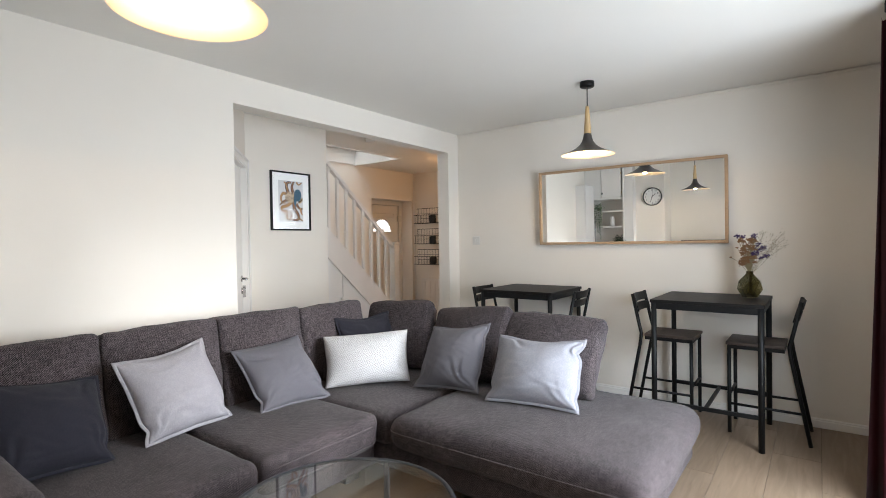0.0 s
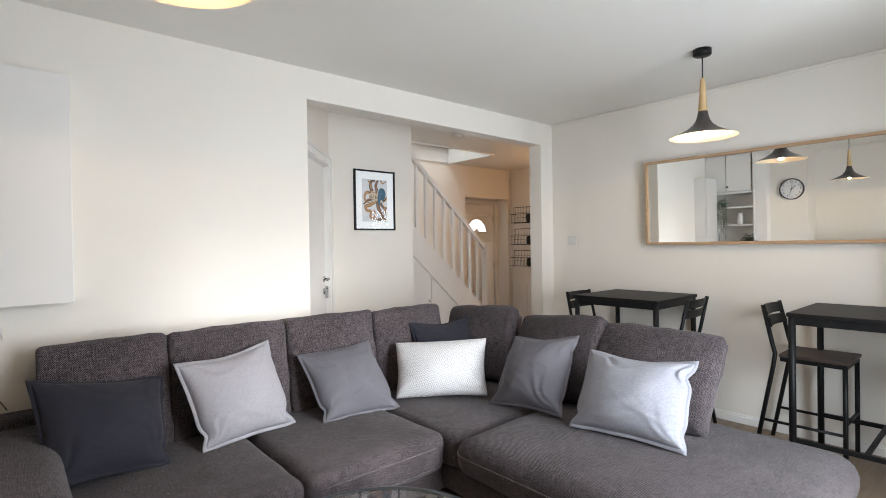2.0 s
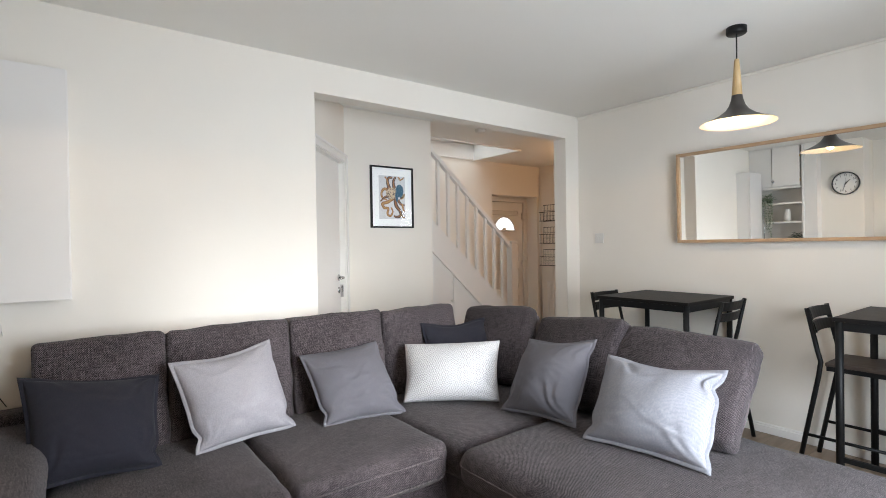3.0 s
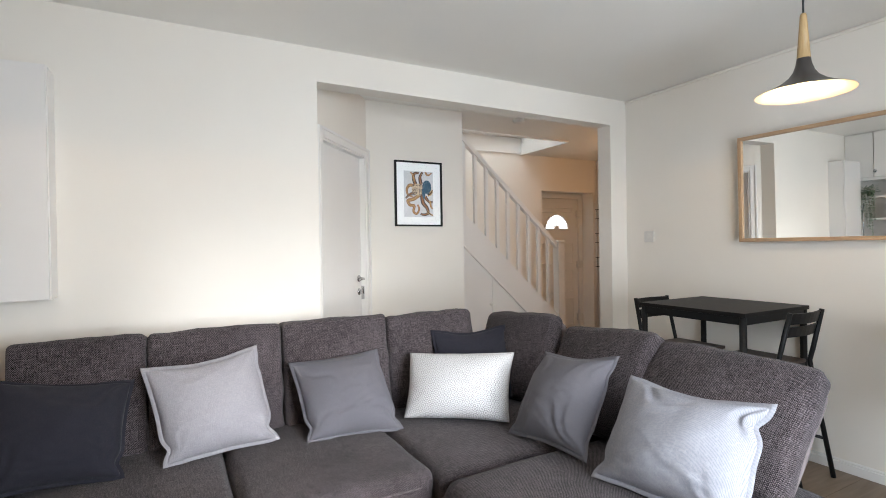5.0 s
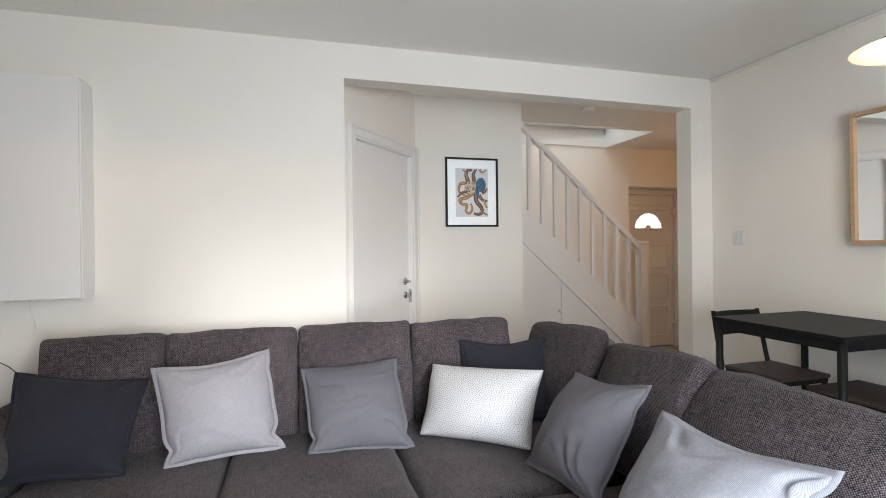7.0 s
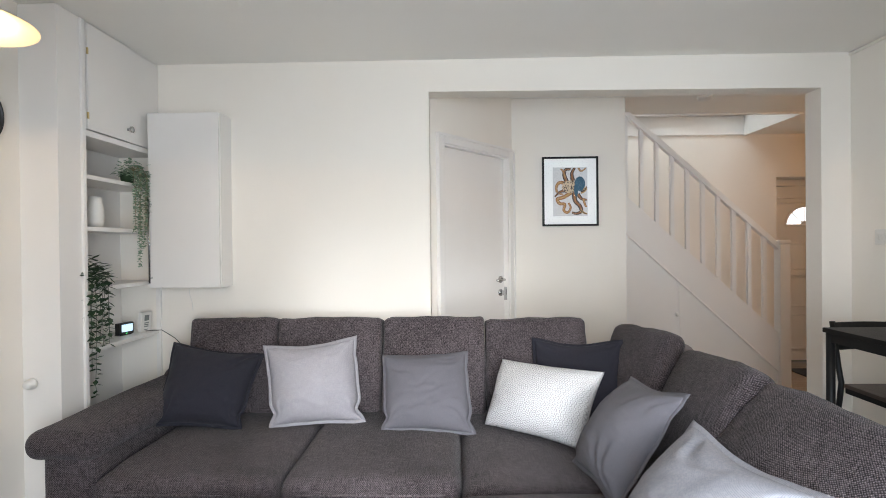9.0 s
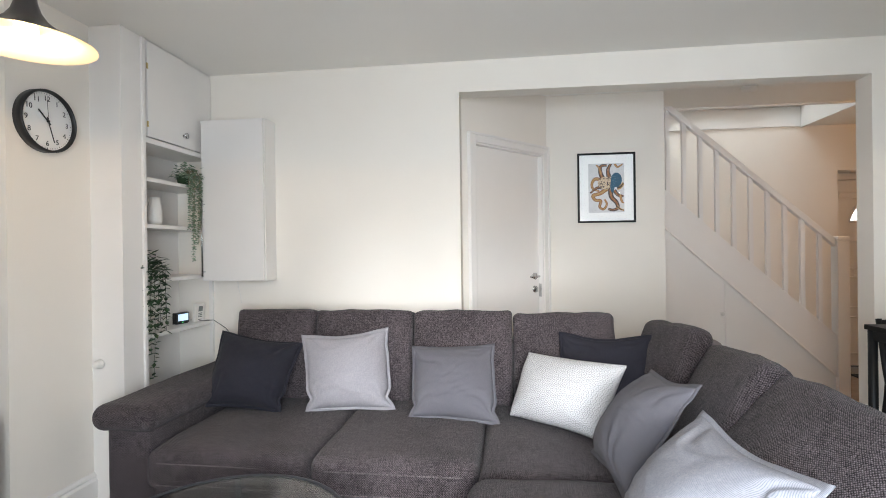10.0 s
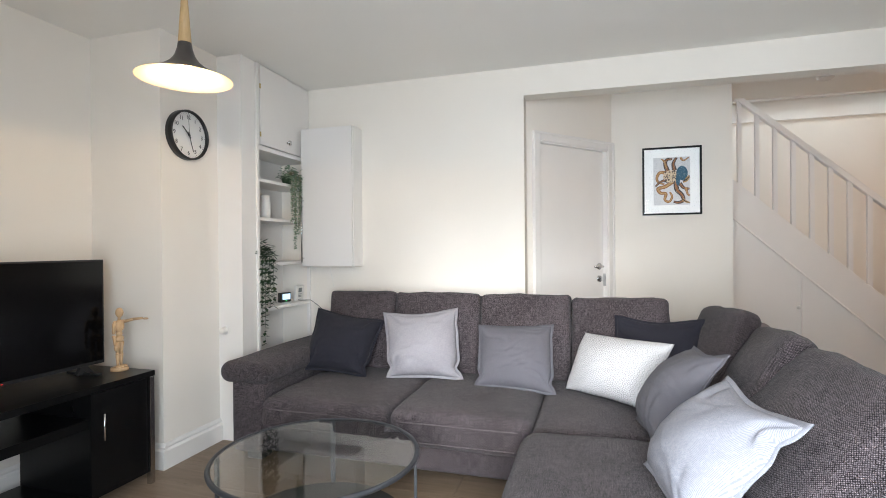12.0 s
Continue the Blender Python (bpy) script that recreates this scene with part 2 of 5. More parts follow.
PRINT_RUST = mat("print_rust", (0.22, 0.085, 0.035), 0.8, second=(0.33, 0.16, 0.07), scale=90)
PRINT_OCHRE = mat("print_ochre", (0.48, 0.30, 0.11), 0.8, second=(0.30, 0.17, 0.07), scale=90)
PRINT_CREAM = mat("print_cream", (0.60, 0.50, 0.36), 0.8, second=(0.42, 0.28, 0.16), scale=120)
PRINT_TEAL = mat("print_teal", (0.03, 0.085, 0.13), 0.8, second=(0.05, 0.12, 0.17), scale=60)
PURPLE = mat("purple_petals", (0.050, 0.024, 0.090), 0.8, second=(0.06, 0.03, 0.12), scale=80)
DRIED = mat("dried_brown_heads", (0.22, 0.105, 0.045), 0.9, second=(0.30, 0.155, 0.07), scale=80)
STRAW = mat("dried_stem", (0.30, 0.25, 0.14), 0.9, second=(0.22, 0.18, 0.10), scale=60)
LCD = glow_mat("display_glow", (0.62, 0.82, 1.0), 0.9)
LCD_GREY = mat("grey_display", (0.16, 0.18, 0.17), 0.3, second=(0.19, 0.21, 0.20), scale=30)
RED_LED = glow_mat("red_led", (1.0, 0.05, 0.04), 0.8)
GREEN_LED = glow_mat("green_led", (0.1, 0.9, 0.25), 1.5)
MAT_DARK = mat("door_mat_fibre", (0.02, 0.02, 0.022), 1.0, second=(0.04, 0.038, 0.036), scale=120, bump=0.6, bump_scale=300)
LEAF_PALE = mat("grey_green_leaf", (0.25, 0.33, 0.23), 0.6, second=(0.16, 0.24, 0.15), scale=30)
LEAF_DARK = mat("dark_green_leaf", (0.035, 0.070, 0.032), 0.5, second=(0.020, 0.045, 0.020), scale=30)


# ---- mesh helpers ----
def box_bm(*boxes, bevel=0.0):
    """A bmesh of boxes, each (x0, y0, z0, x1, y1, z1)."""
    bm = bmesh.new()
    for x0, y0, z0, x1, y1, z1 in boxes:
        m = Matrix.Translation(((x0 + x1) / 2, (y0 + y1) / 2, (z0 + z1) / 2)) @ Matrix.Diagonal((x1 - x0, y1 - y0, z1 - z0, 1))
        bmesh.ops.create_cube(bm, size=1, matrix=m)
    if bevel:
        bmesh.ops.bevel(bm, geom=bm.edges[:], offset=bevel, segments=2, affect="EDGES", profile=0.6)
    return bm


def prism_bm(outline, axis, a, b, bevel=0.0):
    """An outline in the plane across axis ('x': y,z; 'y': x,z; 'z': x,y), drawn out from a to b."""
    bm = bmesh.new()
    put = {"x": lambda u, v, w: (w, u, v), "y": lambda u, v, w: (u, w, v), "z": lambda u, v, w: (u, v, w)}[axis]
    low = [bm.verts.new(put(u, v, a)) for u, v in outline]
    high = [bm.verts.new(put(u, v, b)) for u, v in outline]
    bm.faces.new(low), bm.faces.new(high)
    for i in range(len(low)):
        j = (i + 1) % len(low)
        bm.faces.new((low[i], low[j], high[j], high[i]))
    bmesh.ops.recalc_face_normals(bm, faces=bm.faces[:])
    if bevel:
        bmesh.ops.bevel(bm, geom=bm.edges[:], offset=bevel, segments=2, affect="EDGES", profile=0.6)
    return bm


def lathe_bm(profile, steps=32, close=True):
    """A profile of (radius, z) turned about z."""
    bm = bmesh.new()
    rings = []
    for r, z in profile:
        if r < 1e-5:
            rings.append([bm.verts.new((0, 0, z))])
        else:
            rings.append([bm.verts.new((r * math.cos(2 * math.pi * k / steps), r * math.sin(2 * math.pi * k / steps), z)) for k in range(steps)])
    for p, q in zip(rings, rings[1:]):
        for k in range(steps):
            j = (k + 1) % steps
            vs = [p[k % len(p)], p[j % len(p)], q[j % len(q)], q[k % len(q)]]
            vs = list(dict.fromkeys(vs))
            if len(vs) > 2:
                bm.faces.new(vs)
    bmesh.ops.recalc_face_normals(bm, faces=bm.faces[:])
    return bm


def tube_bm(points, radius, sides=8, closed=False, bm=None):
    """A round bar along points; radius may be a list."""
    bm = bm or bmesh.new()
    pts = [Vector(p) for p in points]
    n = len(pts)
    rings = []
    for i, p in enumerate(pts):
        a = pts[(i - 1) % n] if closed or i > 0 else p
        b = pts[(i + 1) % n] if closed or i < n - 1 else p
        d = (b - a).normalized()
        up = Vector((0, 0, 1)) if abs(d.z) < 0.9 else Vector((1, 0, 0))
        s = d.cross(up).normalized()
        u = s.cross(d)
        r = radius[i] if isinstance(radius, (list, tuple)) else radius
        rings.append([bm.verts.new(p + r * (math.cos(2 * math.pi * k / sides) * s + math.sin(2 * math.pi * k / sides) * u)) for k in range(sides)])
    for i in range(n if closed else n - 1):
        p, q = rings[i], rings[(i + 1) % n]
        for k in range(sides):
            j = (k + 1) % sides
            bm.faces.new((p[k], p[j], q[j], q[k]))
    if not closed:
        bm.faces.new(rings[0]), bm.faces.new(rings[-1])
    bmesh.ops.recalc_face_normals(bm, faces=bm.faces[:])
    return bm


def soft_bm(hx, hy, hz, r, crown=(0, 0, 0), lumps=0.004, seed=0.0, n=9):
    """A stuffed block, centred: rounded edges of radius r, faces that swell by crown, uneven by lumps."""
    def steps(h):
        e = [-h + r * (1 - math.cos(math.pi / 2 * k / 4)) for k in range(5)]
        inner = [-h + r + (2 * h - 2 * r) * k / n for k in range(1, n)]
        return e + inner + [-v for v in reversed(e)]
    gx, gy, gz = steps(hx), steps(hy), steps(hz)
    bm = bmesh.new()
    uv = bm.loops.layers.uv.new("cloth")
    made = {}

    def vert(x, y, z):
        key = (round(x, 6), round(y, 6), round(z, 6))
        if key not in made:
            q = Vector((x, y, z))
            core = Vector((max(-hx + r, min(hx - r, x)), max(-hy + r, min(hy - r, y)), max(-hz + r, min(hz - r, z))))
            d = q - core
            if d.length > 1e-9:
                q = core + d.normalized() * r
            fx, fy, fz = 1 - (x / hx) ** 2, 1 - (y / hy) ** 2, 1 - (z / hz) ** 2
            q += Vector((crown[0] * (x / hx) * fy * fz, crown[1] * (y / hy) * fx * fz, crown[2] * (z / hz) * fx * fy))
            w = noise.noise_vector(q * 7 + Vector((seed * 3.7, seed * 1.3, seed)))
            w2 = noise.noise_vector(q * 19 + Vector((seed, seed * 2.3, seed * 4.1)))
            made[key] = bm.verts.new(q + w * lumps + w2 * lumps * 0.35)
        return made[key]

    def sheet(us, vs, f):
        for i in range(len(us) - 1):
            for j in range(len(vs) - 1):
                at = ((i, j), (i + 1, j), (i + 1, j + 1), (i, j + 1))
                fc = bm.faces.new([vert(*f(us[a], vs[b])) for a, b in at])
                for lp, (a, b) in zip(fc.loops, at):
                    lp[uv].uv = (us[a], vs[b])
    for s in (-1, 1):
        sheet(gx, gy, lambda u, v: (u, v, s * hz))
        sheet(gx, gz, lambda u, v: (u, s * hy, v))
        sheet(gy, gz, lambda u, v: (s * hx, u, v))
    bmesh.ops.recalc_face_normals(bm, faces=bm.faces[:])
    return bm


def finish(name, bm, material, smooth=False):
    me = bpy.data.meshes.new(name)
    bm.to_mesh(me)
    bm.free()
    me.materials.append(material)
    if smooth:
        me.polygons.foreach_set("use_smooth", [True] * len(me.polygons))
    return new(name, me)


def part(name, bm, material, parent, label="", smooth=False, m=None):
    ob = finish(name, bm, material, smooth)
    ob.parent = parent
    if m is not None:
        ob.matrix_basis = m
    return tagged(ob, label) if label else ob


def thing(name, label, category, at=None, group=""):
    ob = new(name)
    ob.empty_display_size = 0.1
    if at is not None:
        ob.matrix_basis = at
    return tagged(ob, label, category, group)


def single(name, bm, material, label, category, at=None, smooth=False, group=""):
    ob = finish(name, bm, material, smooth)
    if at is not None:
        ob.matrix_basis = at
    return tagged(ob, label, category, group)


def structure(name, bm, material, label="", smooth=False):
    ob = finish(name, bm, material, smooth)
    return tagged(ob, label, "", "", "structure")


# ---- the shell ----
H = 2.45
XW, YN, YS = -2.565, 7.45, 2.56
XE = 1.40
structure("wall_west", prism_bm([(2.44, 0), (4.92, 0), (4.92, 2.256), (7.274, 2.241), (7.274, 0), (7.57, 0), (7.57, H), (2.44, H)], "x", XW - 0.135, XW), WALL, "white painted wall with a wide opening")
structure("wall_north", box_bm((XW, YN, 0, XE + 0.15, YN + 0.12, H)), WALL, "white painted wall behind the mirror")
structure("wall_south", box_bm((-1.33, YS - 0.12, 0, XE + 0.15, YS, H)), WALL, "white painted wall of the television recess")
structure("wall_chimney", box_bm((-1.77, YS - 0.12, 0, -1.33, 3.07, H)), WALL, "white painted chimney breast")
structure("wall_east", prism_bm([(YS, 0), (4.6, 0), (4.6, 2.12), (6.25, 2.12), (6.25, 0), (YN, 0), (YN, H), (YS, H)], "x", XE, XE + 0.15), WALL, "white painted wall with a wide glazed opening")
HX0, HX1, HY0, HY1 = -4.75, -3.97, 5.0, 8.13
structure("ceiling", box_bm((HX1, 2.44, H, XE + 0.15, 9.55, H + 0.2), (-5.2, 2.44, H, HX1, HY0, H + 0.2), (-5.2, HY1, H, HX1, 9.55, H + 0.2), (-5.2, HY0, H, HX0 - 0.09, HY1, H + 0.2)), CEIL)
structure("wall_lobby", box_bm((-3.55, 5.52, 0, -3.41, 6.396, H)), WALL, "white painted wall with a framed print")
structure("wall_lobby_return", box_bm((-3.88, 6.28, 0, -3.55, 6.396, H)), WALL)
# front wall of the hall, with the recess of the front door
structure("wall_hall_front", prism_bm([(5.0, 0), (8.45, 0), (8.45, 2.0), (9.36, 2.0), (9.36, 0), (9.55, 0), (9.55, H), (5.0, H)], "x", -5.2, -4.84), WALL)
structure("wall_hall_end", box_bm((-4.84, 9.42, 0, XW, 9.55, H)), WALL)
structure("wall_hall_side", box_bm((XW - 0.135, 7.57, 0, XW, 9.42, H)), WALL)
structure("wall_stair_foot", box_bm((-4.84, 4.88, 0, -3.55, 5.0, H)), WALL)
# shaft of the stairwell, up to the landing
structure("wall_stairwell", box_bm((HX0 - 0.09, HY0 - 0.1, H + 0.2, HX0, HY1 + 0.1, 4.7), (HX0, HY1, H + 0.2, HX1 + 0.1, HY1 + 0.1, 4.7), (HX0, HY0 - 0.1, H + 0.2, HX1 + 0.1, HY0, 4.7), (HX1, HY0, H + 0.2, HX1 + 0.1, HY1, 4.7)), WALL)
structure("ceiling_landing", box_bm((HX0 - 0.09, HY0 - 0.1, 4.7, HX1 + 0.1, HY1 + 0.1, 4.8)), CEIL)

# slanting wall with the inner door
DA = Vector((-2.70, 4.92, 0))
DB = Vector((-3.41, 5.52, 0))
DLEN = (DB - DA).length
DM = Matrix.Translation(DA) @ Matrix.Rotation(math.atan2(DB.y - DA.y, DB.x - DA.x), 4, "Z")
ob = structure("wall_slanting", prism_bm([(0, 0), (0.115, 0), (0.115, 1.985), (0.865, 1.985), (0.865, 0), (DLEN, 0), (DLEN, H), (0, H)], "y", 0.0, 0.14), WALL)
ob.matrix_basis = DM


# ---- doors, stairs and hall ----
def inner_door():
    d = thing("door_1", "closed white flush inner door in a moulded frame", "door", DM)
    d["kind"] = "structure"
    leaf = part("door_leaf", box_bm((0.118, 0.030, 0.008, 0.862, 0.070, 1.98), bevel=0.003), GLOSS, d)
    # moulded architrave on the lobby side, with its stop and lining
    for name, bx in (("architrave", (0.05, -0.022, 0, 0.115, 0, 2.05)), ("architrave", (0.865, -0.022, 0, DLEN, 0, 2.05)), ("architrave", (0.115, -0.022, 1.985, 0.865, 0, 2.05))):
        part(name, box_bm(bx, bevel=0.006), GLOSS, d)
    for bx in ((0.05, -0.031, 0, 0.068, -0.0215, 2.05), (DLEN - 0.018, -0.031, 0, DLEN, -0.0215, 2.05), (0.068, -0.031, 2.032, DLEN - 0.018, -0.0215, 2.05)):
        part("architrave_bead", box_bm(bx, bevel=0.004), GLOSS, d)
    for bx in ((0.115, -0.012, 0, 0.1155 + 0.012, 0.030, 1.985), (0.8535, -0.012, 0, 0.865, 0.030, 1.985), (0.127, -0.012, 1.973, 0.8535, 0.030, 1.985)):
        part("door_lining", box_bm(bx, bevel=0.002), GLOSS, d)
    hx, hz = 0.80, 1.055
    plate = part("handle_rose", lathe_bm([(0, 0), (0.026, 0), (0.026, 0.008), (0, 0.010)], 20), CHROME, leaf, "chrome lever rose", True, pose(hx, 0.030, hz, 90))
    part("lever_handle", tube_bm([(hx, 0.030, hz), (hx, -0.015, hz), (hx - 0.02, -0.019, hz), (hx - 0.105, -0.019, hz)], 0.009, 8), CHROME, leaf, "chrome lever handle", True)
    part("lock_rose", lathe_bm([(0, 0), (0.026, 0), (0.026, 0.008), (0, 0.010)], 20), CHROME, leaf, "chrome thumb-turn rose", True, pose(hx, 0.030, hz - 0.10, 90))
    part("thumb_turn", box_bm((hx - 0.006, 0.0, hz - 0.118, hx + 0.006, 0.023, hz - 0.082), bevel=0.002), CHROME, leaf)
    part("strike_plate", box_bm((0.8515, 0.005, hz - 0.16, 0.8535, 0.029, hz - 0.06)), CHROME, d)


inner_door()


def front_door():
    x = -5.08
    d = thing("door_2", "white panelled front door with a half-round fanlight", "door", pose(x, 8.45, 0))
    d["kind"] = "structure"
    part("door_frame", box_bm((-0.06, 0, 0, 0.03, 0.05, 2.0), (-0.06, 0.84, 0, 0.03, 0.91, 2.0), (-0.06, 0.05, 1.93, 0.03, 0.84, 2.0), bevel=0.003), GLOSS, d)
    leaf = part("door_leaf", box_bm((-0.05, 0.055, 0.02, 0.0, 0.835, 1.925), bevel=0.003), GLOSS, d)
    cy, cz, r = 0.45, 1.50, 0.205
    arc = [(cy + r * math.cos(math.pi * k / 20), cz + r * math.sin(math.pi * k / 20)) for k in range(21)]
    part("fanlight", prism_bm(arc, "x", 0.001, 0.006), FANLIGHT, leaf, "bright half-round fanlight glass")
    part("fanlight_frame", tube_bm([(0.008, a, b) for a, b in arc], 0.014, 6, True), GLOSS, leaf)
    part("fanlight_hub", prism_bm([(cy + 0.05 * math.cos(math.pi * k / 10), cz + 0.05 * math.sin(math.pi * k / 10)) for k in range(11)], "x", 0.006, 0.012), GLOSS, leaf)
    for k in (1, 2, 3):
        a = math.pi * k / 4
        part("glazing_bar", tube_bm([(0.008, cy + 0.04 * math.cos(a), cz + 0.04 * math.sin(a)), (0.008, cy + r * math.cos(a), cz + r * math.sin(a))], 0.006, 6), GLOSS, leaf)
    for y0, z0, y1, z1 in ((0.15, 1.02, 0.74, 1.30), (0.15, 0.62, 0.74, 0.93), (0.15, 0.15, 0.74, 0.52), (0.15, 1.74, 0.74, 1.80)):
        part("panel_moulding", tube_bm([(0.0, y0, z0), (0.0, y1, z0), (0.0, y1, z1), (0.0, y0, z1)], 0.011, 6, True), GLOSS, leaf)
    part("letter_plate", box_bm((0.0, 0.29, 0.95, 0.012, 0.60, 1.0), bevel=0.004), GLOSS, leaf)
    for z in (0.25, 1.0, 1.72):
        part("hinge", box_bm((0.004, 0.805, z - 0.05, 0.045, 0.895, z + 0.05), bevel=0.008), WHITE_PLASTIC, d)


front_door()


def stairs():
    s = thing("staircase", "white painted staircase with a closed string and balustrade", "staircase", pose(-3.9, 7.9, 0))
    s["kind"] = "structure"
    slope = 0.925
    top = lambda y: 0.53 - slope * (y + 0.04)
    part("string", prism_bm([(-0.04, top(-0.04)), (-0.04, top(-0.04) - 0.33), (-2.4, top(-2.4) - 0.33), (-2.4, top(-2.4))], "x", -0.02, 0.02, 0.003), GLOSS, s)
    part("string_moulding", tube_bm([(0.02, -0.04, top(-0.04) - 0.335), (0.02, -2.4, top(-2.4) - 0.335)], 0.011, 6), GLOSS, s)
    part("understair_panel", prism_bm([(-0.04, 0), (-0.04, top(-0.04) - 0.33), (-1.5, top(-1.5) - 0.33), (-1.5, 0)], "x", -0.018, 0.006), GLOSS, s, "white panelled cupboard under the stairs")
    part("panel_joint", box_bm((0.006, -0.892, 0.0, 0.018, -0.877, top(-0.884) - 0.335)), GLOSS, s)
    part("cupboard_knob", lathe_bm([(0, 0), (0.010, 0), (0.008, 0.012), (0.017, 0.022), (0.013, 0.032), (0, 0.034)], 16), WHITE_PLASTIC, s, "small white cupboard knob", True, pose(0.006, -0.915, 0.70, 0, 90, 0))
    newel = part("newel_post", box_bm((-0.045, -0.045, 0, 0.045, 0.045, 1.30), bevel=0.006), GLOSS, s)
    part("newel_cap", box_bm((-0.05, -0.05, 1.30, 0.05, 0.05, 1.335), bevel=0.012), GLOSS, newel)
    rail = lambda y: 1.245 - 0.905 * y
    part("handrail", prism_bm([(-0.045, rail(-0.045) + 0.03), (-0.045, rail(-0.045) - 0.035), (-2.4, rail(-2.4) - 0.035), (-2.4, rail(-2.4) + 0.03)], "x", -0.028, 0.028, 0.008), GLOSS, s)
    for k in range(14):
        y = -0.157 - 0.131 * k
        part("baluster", box_bm((-0.016, y - 0.016, top(y) - 0.01, 0.016, y + 0.016, rail(y) - 0.02)), GLOSS, s)
    for k in range(11):
        y, z = 0.0 - 0.217 * k, 0.20 * (k + 1)
        part("step", box_bm((-0.92, y - 0.235, z - 0.2, -0.02, y, z - 0.03), (-0.92, y - 0.235, z - 0.03, -0.02, y + 0.018, z)), GLOSS, s)
    part("wall_string", prism_bm([(0.0, 0.22), (-2.3, 2.35), (-2.3, 2.1), (0.0, 0.0)], "x", -0.938, -0.92), GLOSS, s)


stairs()


# ---- sofa ----
def pillow_bm(w, h, t, seed, sag=0.0, corners=((0, 0),) * 4, ears=(0.0, 0.0, 0.0), slack=1.0):
    """A stuffed cover in the x-z plane, front towards -y: pinched corners, slack folds.
    corners: how far the top left, top right, bottom right and bottom left ones are pulled; ears: how deep the sides tuck in above the lower left and lower right and below the upper right corner."""
    bm = bmesh.new()
    uv = bm.loops.layers.uv.new("cloth")
    n = 46
    grid = {}
    rnd = random.Random(int(seed * 10))
    pleats = []
    for cu, cv in ((-1, -1), (1, -1), (-1, 1), (1, 1)):
        for k in range(3 if cv < 0 else 2):
            pleats.append((cu, cv, rnd.uniform(0.15, 1.42), rnd.uniform(0.35, 0.7), rnd.uniform(0.05, 0.10), rnd.uniform(0.006, 0.013)))
    drapes = [(rnd.uniform(-0.7, 0.7), rnd.uniform(-0.9, 0.2), rnd.uniform(-0.5, 0.5), rnd.uniform(0.25, 0.6), rnd.uniform(0.03, 0.05), rnd.uniform(0.002, 0.0055)) for k in range(7)]
    for side in (-1, 1):
        for i in range(n + 1):
            for j in range(n + 1):
                u, v = -math.cos(math.pi * i / n), -math.cos(math.pi * j / n)
                u, v = 0.45 * u + 0.55 * (2 * i / n - 1), 0.45 * v + 0.55 * (2 * j / n - 1)
                edge = i in (0, n) or j in (0, n)
                key = (i, j, 0 if edge else side)
                if key in grid:
                    continue
                tuck = ears[0 if u < 0 else 1] * math.exp(-((v + 0.72) / 0.16) ** 2) * abs(u) ** 3
                tuck += (ears[2] if u > 0 else 0) * math.exp(-((v - 0.62) / 0.17) ** 2) * abs(u) ** 3
                x = u * (w / 2 * (1.0 - 0.055 * (1 - v * v) ** 1.2) - tuck)
                z = v * h / 2 * (1.0 - 0.055 * (1 - u * u) ** 1.2)
                for (dx, dz), a, b in zip(corners, (-1, 1, 1, -1), (1, 1, -1, -1)):
                    k = (1 + a * u) * (1 + b * v) / 4
                    x, z = x + dx * k, z + dz * k
                prof = max(0.0, (1 - u ** 2) * (1 - v ** 2)) ** 0.5
                y = side * t / 2 * prof * (0.45 if side > 0 else 1.1) * (1 - 0.16 * v)
                fold = noise.noise(Vector((x * 6 + seed * 5.1, z * 6, seed))) * 0.009
                for cu, cv, ang, reach, wide, deep in pleats:
                    du, dv = 1 - u * cu, 1 - v * cv
                    far = math.hypot(du, dv)
                    off = math.atan2(dv, du) - ang + 0.25 * math.sin(far * 5 + seed)
                    fold -= deep * math.exp(-(off / (wide + 0.06 / (far + 0.2))) ** 2) * math.exp(-((far - 0.3) / reach) ** 2)
                    fold += 0.6 * deep * math.exp(-((off - 2.2 * wide) / wide) ** 2) * math.exp(-((far - 0.3) / reach) ** 2)
                for cu, cv, turn, reach, wide, deep in drapes:
                    a = (u - cu) * math.cos(turn) + (v - cv) * math.sin(turn)
                    b = -(u - cu) * math.sin(turn) + (v - cv) * math.cos(turn) + 0.10 * math.sin(a * 4 + seed)
                    fold += deep * (math.exp(-(b / wide) ** 2) - 0.7 * math.exp(-((b - 1.6 * wide) / wide) ** 2)) * math.exp(-(a / reach) ** 2)
                fold += 0.0025 * noise.noise(Vector((x * 26, z * 26, seed * 2)))
                y += side * fold * slack * (1.0 if side < 0 else 0.15) * prof ** 0.5 * (0 if edge else 1)
                z -= sag * (1 - u * u) ** 2 * max(0.0, v)
                wob = noise.noise(Vector((x * 7, z * 7, seed + 9))) * 0.007 * (1 - (u * v) ** 4)
                grid[key] = bm.verts.new((x + wob * 0.5 * abs(u) ** 4, y + wob, z + wob * 0.8 * abs(v) ** 3))
        for i in range(n):
            for j in range(n):
                vs = []
                for a, b in ((i, j), (i + 1, j), (i + 1, j + 1), (i, j + 1)):
                    e = a in (0, n) or b in (0, n)
                    vs.append(grid[(a, b, 0 if e else side)])
                fc = bm.faces.new(vs)
                for lp in fc.loops:
                    lp[uv].uv = (lp.vert.co.x, lp.vert.co.z)
    rim = [grid[(i, 0, 0)] for i in range(n)] + [grid[(n, j, 0)] for j in range(n)] + [grid[(i, n, 0)] for i in range(n, 0, -1)] + [grid[(0, j, 0)] for j in range(n, 0, -1)]
    rim = [v.co.copy() for v in rim]
